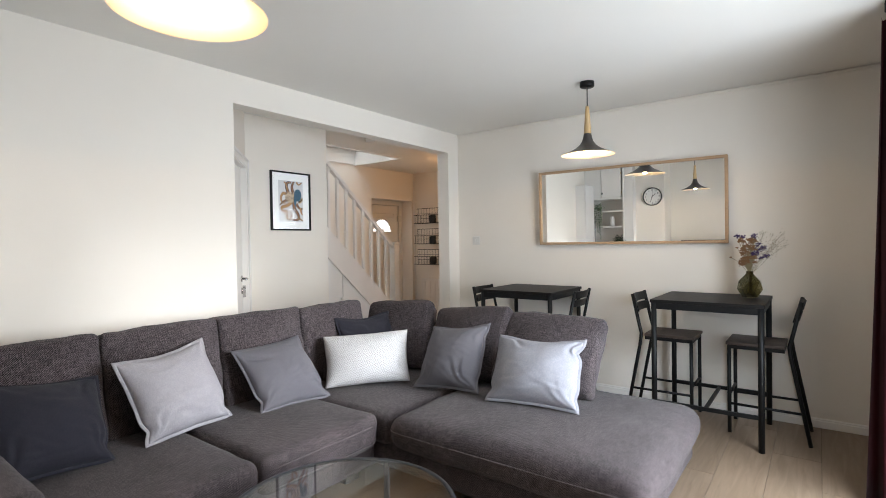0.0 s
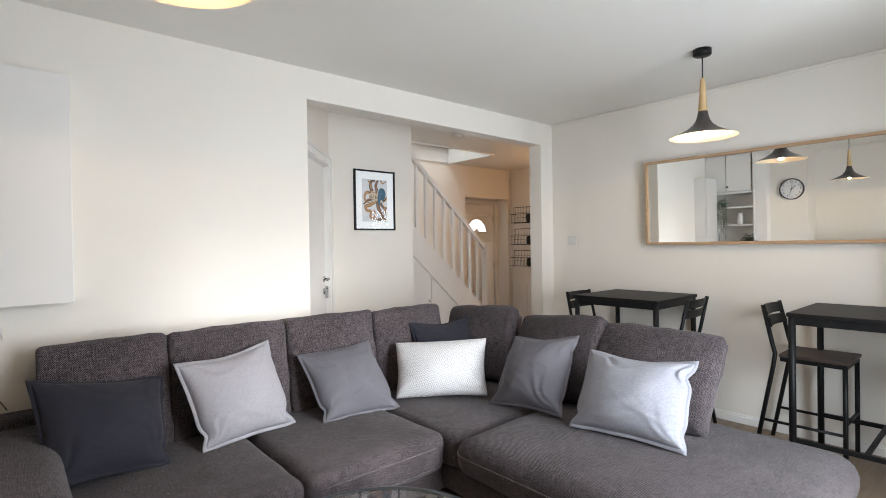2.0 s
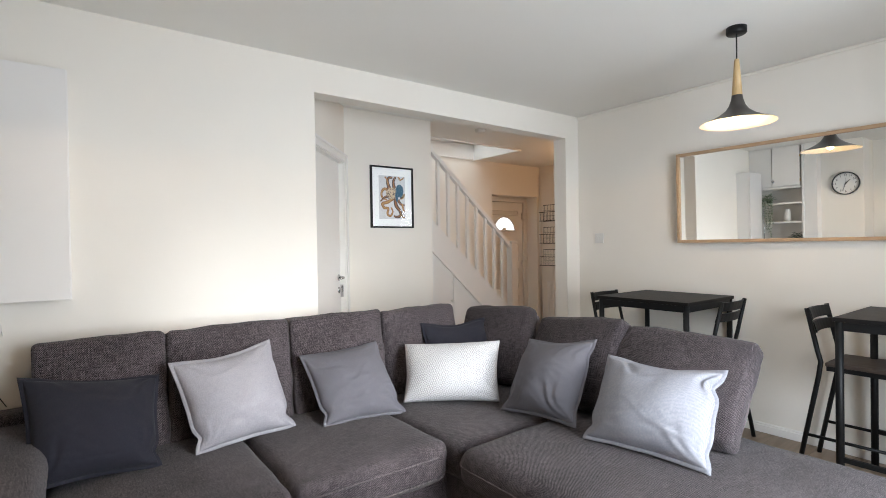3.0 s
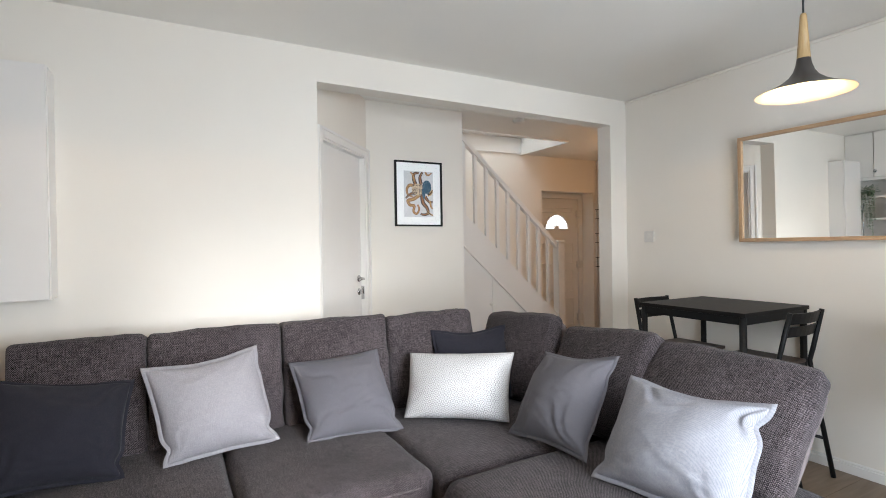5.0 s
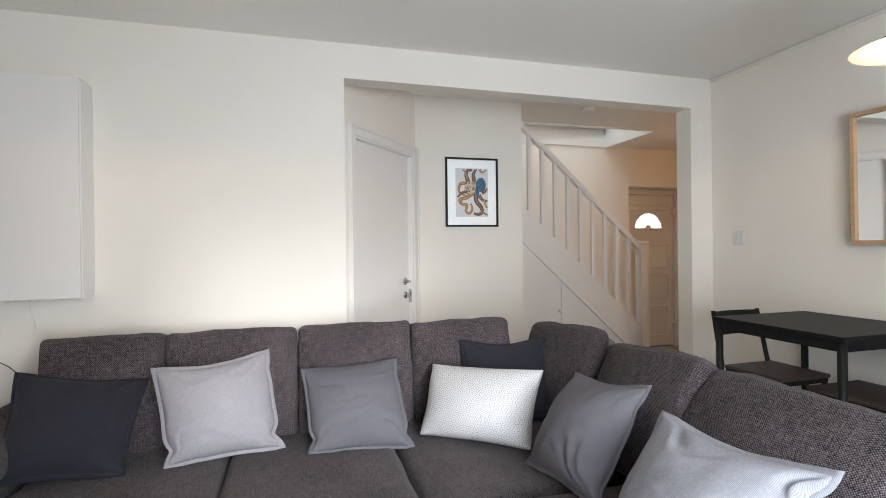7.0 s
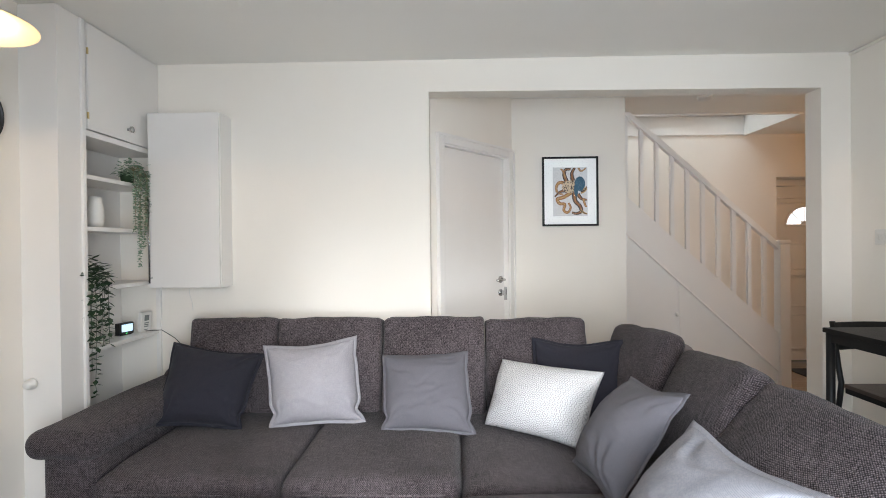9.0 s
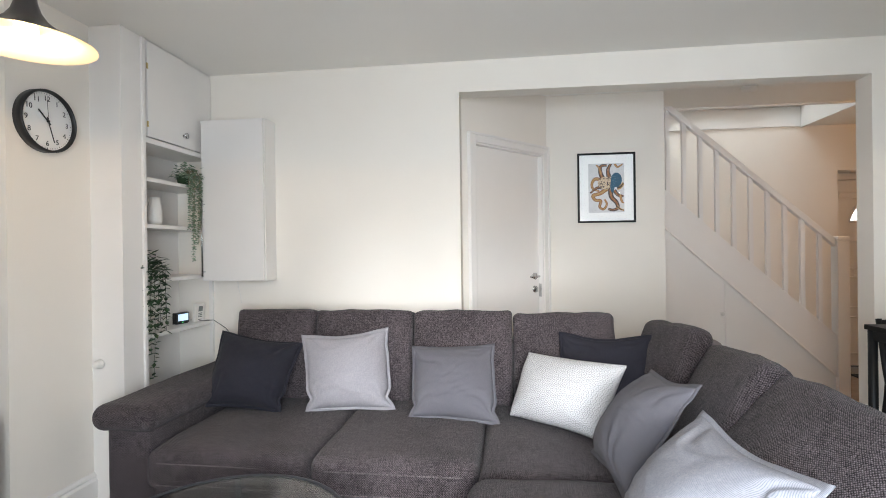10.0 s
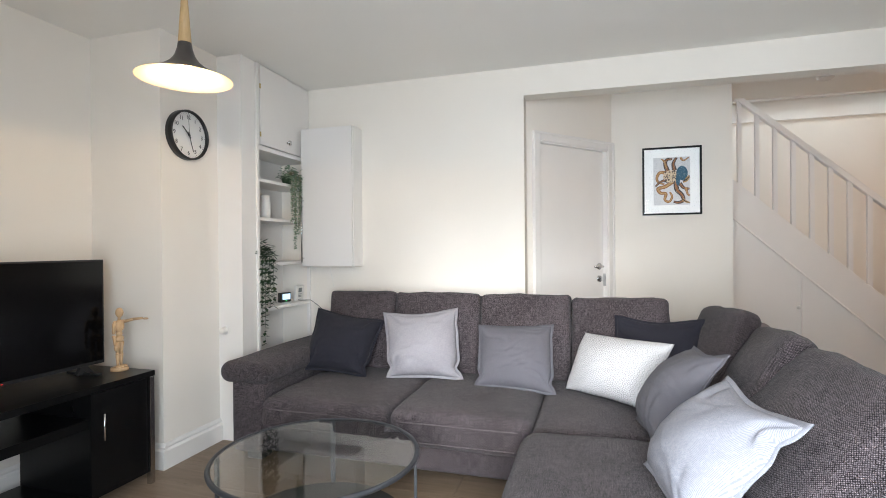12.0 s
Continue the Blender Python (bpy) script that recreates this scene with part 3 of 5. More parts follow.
    bmesh.ops.recalc_face_normals(bm, faces=bm.faces[:])
    return bm, rim


def flange_bm(rim, width, seed):
    """The flat sewn edge round a pillow."""
    bm = bmesh.new()
    uv = bm.loops.layers.uv.new("cloth")
    n = len(rim)
    c = sum(rim, Vector()) / n
    rows = []
    for k, p in enumerate(rim):
        d = (rim[(k + 1) % n] - rim[k - 1]).normalized()
        out = d.cross(Vector((0, 1, 0)))
        if out.dot(p - c) < 0:
            out = -out
        wav = noise.noise(p * 14 + Vector((seed, 0, seed))) * 0.004
        turn = (rim[(k + 1) % n] - p).normalized().dot((p - rim[k - 1]).normalized())
        q = p + out * width * (1.7 if turn < 0.6 else 1.0) + Vector((0, wav, 0))
        s = p - out * 0.004
        rows.append([bm.verts.new(s + Vector((0, -0.003, 0))), bm.verts.new(q + Vector((0, -0.0015, 0))), bm.verts.new(q + Vector((0, 0.0015, 0))), bm.verts.new(s + Vector((0, 0.003, 0)))])
    for k in range(n):
        a, b = rows[k], rows[(k + 1) % n]
        for i in range(3):
            fc = bm.faces.new((a[i], a[i + 1], b[i + 1], b[i]))
            for lp in fc.loops:
                lp[uv].uv = (lp.vert.co.x, lp.vert.co.z)
    bmesh.ops.recalc_face_normals(bm, faces=bm.faces[:])
    return bm


def pillow(label, m, w, h, t, material, seed, flange=0.013, sag=0.0, corners=((0, 0),) * 4, ears=(0.0, 0.0, 0.0), slack=1.0):
    p = thing("throw_pillow", label, "pillow", m, "pillows on the sofa")
    bm, rim = pillow_bm(w - 2 * flange, h - 2 * flange, t, seed, sag, corners, ears, slack)
    part("cover", bm, material, p, "", True)
    if flange:
        part("sewn_edge", flange_bm(rim, flange, seed), material, p, "", True)
    return p


SOFA_AT = pose(-1.9, 4.8, 0)
SOFA_INV = SOFA_AT.inverted()
sofa = thing("corner_sofa", "dark grey tweed corner sofa with chaise and loose back cushions", "sofa", SOFA_AT)


def soft_part(name, lo, hi, r, crown=(0, 0, 0), lumps=0.004, seed=0.0, label="", turn=None, material=None):
    c = [(a + b) / 2 for a, b in zip(lo, hi)]
    hx, hy, hz = [(b - a) / 2 for a, b in zip(lo, hi)]
    m = turn if turn is not None else pose(*c)
    return part(name, soft_bm(hx, hy, hz, r, crown, lumps, seed), material or SOFA, sofa, label, True, SOFA_INV @ m)


def piping(parent, hx, hy, z, r):
    """The stitched cord round a cushion."""
    pts = []
    k = 0.08
    for cx, cy, a0 in ((hx - k, hy - k, 0), (-hx + k, hy - k, 90), (-hx + k, -hy + k, 180), (hx - k, -hy + k, 270)):
        for i in range(5):
            a = radians(a0 + 22.5 * i)
            pts.append((cx + k * math.cos(a), cy + k * math.sin(a), z))
    part("piping", tube_bm(pts, r, 6, True), SOFA_CORD, parent, "", True)


soft_part("seat_base", (-2.50, 3.56, 0.06), (-1.55, 5.6, 0.25), 0.03, lumps=0.003, seed=1)
soft_part("chaise_base", (-1.60, 5.13, 0.06), (-0.10, 6.25, 0.25), 0.06, lumps=0.003, seed=2)
soft_part("back_frame", (-2.545, 3.36, 0.06), (-2.36, 6.30, 0.62), 0.05, lumps=0.004, seed=3)
soft_part("chaise_back_frame", (-2.45, 6.14, 0.06), (-0.82, 6.34, 0.58), 0.05, lumps=0.004, seed=4)
soft_part("arm_panel", (-2.50, 3.36, 0.05), (-1.52, 3.58, 0.52), 0.03, lumps=0.003, seed=5)
soft_part("arm_roll", (-2.50, 3.31, 0.455), (-1.47, 3.62, 0.575), 0.055, (0, 0, 0.012), 0.005, 6)
for lo, hi, sd in (((-2.36, 3.60, 0.215), (-1.45, 4.355, 0.40), 11), ((-2.36, 4.36, 0.215), (-1.45, 5.085, 0.40), 12), ((-2.36, 5.09, 0.215), (-1.40, 6.16, 0.39), 13)):
    c = soft_part("seat_cushion", lo, hi, 0.05, (0, 0.0, 0.008), 0.007, sd)
    piping(c, (hi[0] - lo[0]) / 2, (hi[1] - lo[1]) / 2, 0.035, 0.0035)
    piping(c, (hi[0] - lo[0]) / 2, (hi[1] - lo[1]) / 2, -0.06, 0.003)
chaise = soft_part("chaise_cushion", (-1.39, 5.05, 0.215), (-0.05, 6.20, 0.408), 0.085, (0.02, 0.0, 0.012), 0.007, 14)
piping(chaise, 0.67, 0.575, 0.018, 0.0035)
ys = (3.555, 4.06, 4.656, 5.235, 5.80)
for k in range(4):
    w = ys[k + 1] - ys[k]
    zc = 0.622 if k == 3 else 0.635
    soft_part("back_cushion", (-w / 2 + 0.003, -0.10, -0.265), (w / 2 - 0.003, 0.10, 0.265), 0.027, (0, 0.035, 0.008), 0.011, 21 + k, "", pose(-2.382, (ys[k] + ys[k + 1]) / 2, zc, -10, 0, 90))
for (x0, y0, z0), (x1, y1, z1), lean, sd in (((-2.450, 5.995, 0.862), (-1.870, 6.065, 0.905), 20, 31), ((-1.835, 6.125, 0.842), (-1.190, 6.055, 0.908), 29, 32), ((-1.195, 6.100, 0.872), (-0.562, 6.13, 0.866), 41, 33)):
    w, hh = math.hypot(x1 - x0, y1 - y0), 0.255
    turn = pose(0, 0, 0, -lean, -math.degrees(math.asin((z1 - z0) / w)), math.degrees(math.atan2(y1 - y0, x1 - x0)))
    at = Matrix.Translation(((x0 + x1) / 2, (y0 + y1) / 2, (z0 + z1) / 2)) @ turn @ Matrix.Translation((0, 0.095, -hh))
    cushion = soft_part("back_cushion", (-w / 2, -0.058, -hh), (w / 2, 0.058, hh), 0.034, (0.006, 0.045, 0.010), 0.011, sd, "", at @ Matrix.Translation((0, -0.037, 0)))
    part("cushion_lining", soft_bm(w / 2 - 0.022, 0.042, hh - 0.022, 0.036, (0.004, 0.02, 0.004), 0.008, sd + 0.5), SOFA_LINING, cushion, "pale lining on the cushion's reverse", True, pose(0.0, 0.085, -0.004))
for x, y in ((-1.66, 5.02), (-1.62, 3.48), (-0.28, 5.35), (-0.28, 6.1), (-2.4, 3.48), (-2.4, 6.2)):
    part("foot", box_bm((x - 0.05, y - 0.05, 0, x + 0.05, y + 0.05, 0.075), bevel=0.004), BLACK_PLASTIC, sofa, "", False, SOFA_INV)

pillow("charcoal cotton throw pillow leaning on the sofa arm", pose(-2.10, 3.77, 0.592, -38, 6.8, 94), 0.467, 0.44, 0.23, DARK_GREY, 1.0, 0.012, 0.01, ((-0.03, 0.008), (0.002, -0.01), (-0.002, 0.01), (0.03, -0.008)), (0.0, 0.02, 0.0))
pillow("light grey woven throw pillow with a raised edge on the sofa", pose(-2.13, 4.32, 0.602, -22.6, -1.9, 100.9), 0.488, 0.444, 0.24, LIGHT_GREY, 2.0, 0.014, 0.012, ((-0.018, -0.009), (-0.014, 0.008), (0.014, -0.008), (0.018, 0.009)), (0.022, 0.028, 0.006))
pillow("mid grey cotton throw pillow on the sofa", pose(-2.092, 4.915, 0.562, -38, 0.1, 89.3), 0.47, 0.433, 0.21, MID_GREY, 3.0, 0.013, 0.0, ((-0.014, -0.011), (-0.017, 0.01), (0.017, -0.01), (0.014, 0.011)), (0.02, 0.02, 0.006))
pillow("charcoal cotton throw pillow behind a white one", pose(-2.155, 5.71, 0.602, -25, 0, 80), 0.48, 0.44, 0.16, DARK_GREY, 4.0, 0.012, 0.02)
pillow("white oblong throw pillow with a small dark dash pattern", pose(-1.946, 5.476, 0.562, -31, -1.8, 48.7), 0.562, 0.356, 0.22, DASHED, 5.0, 0.0, 0.0, ((-0.003, -0.002), (0.011, 0.002), (-0.011, -0.002), (0.003, 0.002)), (0.0, 0.0, 0.0), 0.45)
pillow("mid grey cotton throw pillow on the chaise side", pose(-1.398, 5.70, 0.60, -36.5, -4.7, 5.4), 0.448, 0.447, 0.21, MID_GREY, 6.0, 0.013, 0.012, ((0.011, -0.008), (-0.008, 0.008), (0.008, -0.008), (-0.011, 0.008)), (0.018, 0.01, 0.012))
pillow("pale grey pinstriped throw pillow on the chaise", pose(-0.826, 5.717, 0.587, -42, -0.6, 7.6), 0.537, 0.441, 0.24, STRIPED, 7.0, 0.014, 0.02, ((-0.009, -0.002), (-0.01, 0.002), (0.01, -0.002), (0.009, 0.002)), (0.02, 0.012, 0.028))


# ---- tables and chairs ----
def bar_table(m):
    t = thing("bar_table", "square black high table with metal legs", "table", m, "high tables by the wall")
    ax, ay, hh = 0.335, 0.318, 0.915
    part("tabletop", box_bm((-ax, -ay, hh - 0.022, ax, ay, hh), bevel=0.003), BLACK_TOP, t)
    for s in (-1, 1):
        part("apron", box_bm((-ax + 0.012, s * (ay - 0.0195) - 0.0075, hh - 0.065, ax - 0.012, s * (ay - 0.0195) + 0.0075, hh - 0.022)), BLACK_METAL, t)
        part("apron", box_bm((s * (ax - 0.0195) - 0.0075, -ay + 0.027, hh - 0.065, s * (ax - 0.0195) + 0.0075, ay - 0.027, hh - 0.022)), BLACK_METAL, t)
    for sx in (-1, 1):
        for sy in (-1, 1):
            x, y = sx * (ax - 0.022), sy * (ay - 0.022)
            part("leg", tube_bm([(x, y, 0), (x, y, hh - 0.022)], 0.018, 12), BLACK_METAL, t, "", True)
    for s in (-1, 1):
        part("stretcher", box_bm((-ax + 0.03, s * (ay - 0.022) - 0.010, 0.20, ax - 0.03, s * (ay - 0.022) + 0.010, 0.225), bevel=0.002), BLACK_METAL, t)
    part("stretcher", box_bm((-0.010, -ay + 0.032, 0.202, 0.010, ay - 0.032, 0.222), bevel=0.002), BLACK_METAL, t)
    return t


table_b = bar_table(pose(-0.125, 7.035, 0))
copy_thing(table_b, pose(-1.555, 7.105, 0))


def bar_chair(m):
    """Faces -x; the back leans out to +x."""
    c = thing("bar_chair", "black metal bar chair with a dark brown wooden seat", "chair", m, "bar chairs at the high tables")
    z = 0.622
    part("seat", box_bm((-0.17, -0.17, z - 0.02, 0.17, 0.17, z), bevel=0.005), SEAT_WOOD, c, "dark brown wooden seat")
    part("seat_frame", box_bm((-0.16, -0.165, z - 0.045, 0.165, -0.145, z - 0.02), (-0.16, 0.145, z - 0.045, 0.165, 0.165, z - 0.02), (-0.16, -0.145, z - 0.045, -0.14, 0.145, z - 0.02), (0.145, -0.145, z - 0.045, 0.165, 0.145, z - 0.02)), BLACK_METAL, c)
    for s in (-1, 1):
        part("leg", tube_bm([(-0.15, s * 0.155, 0), (-0.15, s * 0.155, z - 0.03)], 0.0125, 10), BLACK_METAL, c, "", True)
        part("leg", tube_bm([(0.30, s * 0.165, 0), (0.20, s * 0.165, z - 0.08), (0.19, s * 0.165, z), (0.205, s * 0.165, z + 0.06), (0.255, s * 0.160, 0.914)], 0.0125, 10), BLACK_METAL, c, "", True)
        part("stretcher", tube_bm([(-0.15, s * 0.158, 0.20), (0.267, s * 0.165, 0.20)], 0.009, 8), BLACK_METAL, c, "", True)
    part("footrest", tube_bm([(-0.15, -0.155, 0.26), (-0.15, 0.155, 0.26)], 0.010, 8), BLACK_METAL, c, "", True)
    for z0, z1 in ((0.779, 0.836), (0.850, 0.909)):
        back = bmesh.new()
        rows = []
        lean = lambda zz: 0.212 + 0.034 * (zz - 0.80) / 0.125
        for k in range(9):
            y = -0.155 + 0.31 * k / 8
            bow = 0.025 * (1 - (y / 0.155) ** 2)
            rows.append([back.verts.new((x + bow, y, zz)) for x, zz in ((lean(z0), z0), (lean(z1), z1), (lean(z1) + 0.012, z1), (lean(z0) + 0.012, z0))])
        for p, q in zip(rows, rows[1:]):
            for i in range(4):
                back.faces.new((p[i], p[(i + 1) % 4], q[(i + 1) % 4], q[i]))
        back.faces.new(rows[0]), back.faces.new(rows[-1])
        bmesh.ops.recalc_face_normals(back, faces=back.faces[:])
        part("back_slat", back, BLACK_METAL, c)
    return c


chair = bar_chair(pose(0.13, 7.17, 0))
copy_thing(chair, pose(-0.41, 7.19, 0, 0, 0, 180))
copy_thing(chair, pose(-1.36, 7.15, 0))
copy_thing(chair, pose(-1.82, 7.13, 0, 0, 0, 180))


def mirror():
    x0, x1, z0, z1, y1 = -1.60, -0.07, 1.29, 1.955, 7.45
    m = thing("wall_mirror", "wide wall mirror in a thin pale oak frame", "mirror", pose((x0 + x1) / 2, y1 - 0.017, z0, 0.8, 0, 1.2))
    w, h = (x1 - x0) / 2, z1 - z0
    t, d = 0.022, 0.042
    for b in ((-w, -d, 0, w, 0, t), (-w, -d, h - t, w, 0, h), (-w, -d, t, -w + t, 0, h - t), (w - t, -d, t, w, 0, h - t)):
        part("frame_rail", box_bm(b, bevel=0.003), PALE_WOOD, m)
    part("mirror_glass", box_bm((-w + t, -0.028, t, w - t, -0.022, h - t)), MIRROR, m, "silvered mirror glass")
    part("backing", box_bm((-w + t, -0.022, t, w - t, -0.002, h - t)), PAPER, m)


mirror()


def pendant(x, y, z):
    p = thing("pendant_lamp", "dark trumpet pendant lamp with a wooden neck, lit", "lamp", pose(x, y, z), "pendant lamps")
    r = 0.184
    prof = [(0.026, 0.150), (0.030, 0.125), (0.040, 0.095), (0.057, 0.070), (0.088, 0.045), (0.132, 0.022), (r, 0.0)]
    part("shade", lathe_bm(prof, 48), LAMP_DARK, p, "dark trumpet-shaped shade", True)
    part("shade_lining", lathe_bm([(a - 0.004, b - 0.004) for a, b in prof[:-1]] + [(r, -0.001)], 48), LAMP_INNER, p, "white inside of the shade", True)
    part("neck", lathe_bm([(0, 0.345), (0.010, 0.345), (0.013, 0.335), (0.026, 0.150), (0, 0.150)], 24), LAMP_WOOD, p, "tapered wooden neck", True)
    part("cord", tube_bm([(0, 0, 0.345), (0, 0, H - 0.035 - z)], 0.004, 8), BLACK_PLASTIC, p, "", True)
    part("ceiling_rose", lathe_bm([(0, H - 0.037 - z), (0.045, H - 0.037 - z), (0.05, H - 0.032 - z), (0.05, H - z), (0, H - z)], 28), BLACK_METAL, p, "black ceiling rose", True)
    part("bulb", lathe_bm([(0, 0.015), (0.02, 0.018), (0.032, 0.035), (0.03, 0.055), (0.016, 0.085), (0.014, 0.10), (0, 0.10)], 20), BULB, p, "glowing bulb", True)
    point_lamp("pendant_bulb_light", (x, y, z + 0.022), 30, (1.0, 0.69, 0.39), 0.018)


pendant(-0.84, 6.60, 1.935)
pendant(-0.79, 3.755, 1.922)


# ---- cupboard in the alcove ----
def alcove_cupboard():
    x0, x1, y1, yb = -2.565, -1.77, 3.25, 3.0
    a = thing("alcove_cupboard", "white built-in cupboard with open shelves below two doors", "cupboard", pose(0, 0, 0))
    part("side_panel", box_bm((x1 - 0.14, yb, 0, x1, y1, H - 0.002), bevel=0.002), GLOSS, a)
    part("back_panel", box_bm((x0, yb - 0.02, 0, x1, yb, H - 0.002)), GLOSS, a)
    part("corner_trim", box_bm((x1 - 0.165, y1 - 0.02, 0, x1 - 0.14, y1 + 0.012, H - 0.004), bevel=0.004), GLOSS, a)
    part("corner_trim", box_bm((x0, y1 - 0.02, 0, x0 + 0.02, y1 + 0.006, 1.864), bevel=0.003), GLOSS, a)
    for z in (1.69, 1.43, 1.125, 0.818):
        part("shelf", box_bm((x0, yb, z - 0.022, x1 - 0.14, y1 - 0.004, z), bevel=0.002), GLOSS, a)
    part("rail", box_bm((x0 + 0.002, yb, 1.878, x1 - 0.14, y1 + 0.004, 1.908), bevel=0.003), GLOSS, a)
    d1 = part("cupboard_door", box_bm((-2.275, y1 - 0.016, 1.914, -1.955, y1 + 0.008, 2.440), bevel=0.002), GLOSS, a)
    d2 = part("cupboard_door", box_bm((x0 + 0.004, y1 - 0.020, 1.914, -2.284, y1 + 0.000, 2.438), bevel=0.002), GLOSS, a)
    part("head_panel", box_bm((x0 + 0.002, y1 - 0.020, 2.4425, x1 - 0.165, y1 - 0.004, H - 0.002)), GLOSS, a)
    part("door_knob", lathe_bm([(0, 0), (0.008, 0), (0.008, 0.014), (0.018, 0.022), (0.018, 0.030), (0, 0.034)], 16), CHROME, d1, "round metal knob", True, pose(-2.26, y1 + 0.004, 1.98, -90))
    for z in (1.98, 2.30):
        part("hinge", box_bm((-1.956, y1 + 0.008, z - 0.016, -1.946, y1 + 0.013, z + 0.016)), BRASS, d1, "small brass hinge")


alcove_cupboard()


def wall_box():
    x0, x1, y0, y1, z0, z1 = XW, -2.40, 3.28, 3.70, 1.085, 2.11
    b = thing("wall_cabinet", "shallow white wall cabinet with a long metal handle", "cabinet", pose(XW, (y0 + y1) / 2, z0))
    w, h, d = (y1 - y0) / 2, z1 - z0, x1 - x0
    part("carcass", box_bm((0, -w, 0, d - 0.02, w, h), bevel=0.002), CABINET, b)
    door = part("cabinet_door", box_bm((d - 0.017, -w, 0.002, d, w - 0.004, h - 0.002), bevel=0.002), CABINET, b)
    part("long_handle", tube_bm([(d + 0.025, -w + 0.016, 0.03), (d + 0.025, -w + 0.016, 0.52)], 0.006, 10), CHROME, door, "slim brushed metal bar handle", True)
    for z in (0.06, 0.49):
        part("handle_post", tube_bm([(d - 0.002, -w + 0.016, z), (d + 0.025, -w + 0.016, z)], 0.005, 8), CHROME, door, "", True)


wall_box()


# ---- television corner ----
def tv_unit():
    x0, x1, y0, y1, h = -1.19, 0.28, 2.70, 3.16, 0.59
    u = thing("tv_stand", "black gloss television stand with open shelves and a door", "tv stand", pose((x0 + x1) / 2, (y0 + y1) / 2, 0))
    w, d = (x1 - x0) / 2, (y1 - y0) / 2
    part("top_board", box_bm((-w, -d, h - 0.03, w, d, h), bevel=0.002), BLACK_GLOSS, u)
    part("bottom_board", box_bm((-w + 0.03, -d, 0.06, w - 0.03, d - 0.02, 0.085), bevel=0.002), BLACK_GLOSS, u)
    for x in (-w + 0.03, -w + 0.33, w - 0.35, w - 0.05):
        part("upright", box_bm((x, -d, 0.085, x + 0.02, d - 0.02, h - 0.03), bevel=0.001), BLACK_GLOSS, u)
    part("middle_shelf", box_bm((-w + 0.35, -d, 0.398, w - 0.35, d - 0.02, 0.442), bevel=0.001), BLACK_GLOSS, u)
    for s in (-1, 1):
        x = -w + 0.05 if s < 0 else w - 0.33
        door = part("door", box_bm((x, d - 0.022, 0.088, x + 0.30 - (0.02 if s > 0 else 0), d - 0.004, h - 0.034), bevel=0.002), BLACK_GLOSS, u)
        hx = x + 0.25 if s < 0 else x + 0.03
        part("door_handle", tube_bm([(hx, d + 0.018, 0.33), (hx, d + 0.018, 0.455)], 0.005, 8), CHROME, door, "chrome bar handle", True)
        part("corner_leg", box_bm((s * w - (0.0 if s < 0 else 0.028), d - 0.03, 0, s * w + (0.028 if s < 0 else 0.0), d - 0.004, h - 0.032), bevel=0.002), CHROME, u, "chrome corner leg")
        part("corner_leg", box_bm((s * w - (0.0 if s < 0 else 0.028), -d, 0, s * w + (0.028 if s < 0 else 0.0), -d + 0.026, h - 0.032), bevel=0.002), CHROME, u)


tv_unit()


def television():
    t = thing("television", "flat black television, switched off, on two feet", "television", pose(-0.641, 2.88, 0.59))
    w = 0.480
    part("screen_panel", box_bm((-w, -0.025, 0.04, w, 0.02, 0.580), bevel=0.004), BLACK_PLASTIC, t)
    part("screen", box_bm((-w + 0.010, 0.0205, 0.058, w - 0.010, 0.0225, 0.572)), SCREEN, t, "dark glossy screen")
    part("standby_light", box_bm((-0.004, 0.0205, 0.047, 0.004, 0.0218, 0.050)), RED_LED, t, "small red standby light")
    for s in (-1, 1):
        part("stand_foot", prism_bm([(s * 0.36, 0.045), (s * 0.39, 0.045), (s * 0.43, 0.0), (s * 0.34, 0.0)], "y", -0.01, 0.012, 0.002), BLACK_PLASTIC, t)
        part("stand_foot", box_bm((s * 0.38 - 0.012, -0.10, 0.0, s * 0.38 + 0.012, 0.11, 0.012), bevel=0.003), BLACK_PLASTIC, t)


television()


def coffee_table():
    t = thing("coffee_table", "round glass coffee table with a grey metal frame", "table", pose(-0.88, 4.30, 0))
    R, z = 0.40, 0.40
    ring = lambda r, zz, n=64: [(r * math.cos(2 * math.pi * k / n), r * math.sin(2 * math.pi * k / n), zz) for k in range(n)]
    part("glass_top", lathe_bm([(0, z - 0.008), (R - 0.006, z - 0.008), (R - 0.006, z), (0, z)], 72), GLASS, t, "clear glass top")
    part("rim", tube_bm(ring(R, z - 0.006), 0.010, 8, True), GREY_METAL, t, "grey metal rim", True)
    part("lower_shelf", lathe_bm([(0, 0.10), (R - 0.045, 0.10), (R - 0.045, 0.112), (0, 0.112)], 64), BLACK_PLASTIC, t, "round black lower shelf")
    for k in range(4):
        a = radians(20 + 90 * k)
        part("leg", box_bm((-0.011, -0.006, 0, 0.011, 0.006, z - 0.012), bevel=0.001), GREY_METAL, t, "", False, pose((R - 0.008) * math.cos(a), (R - 0.008) * math.sin(a), 0, 0, 0, math.degrees(a) + 90))


coffee_table()


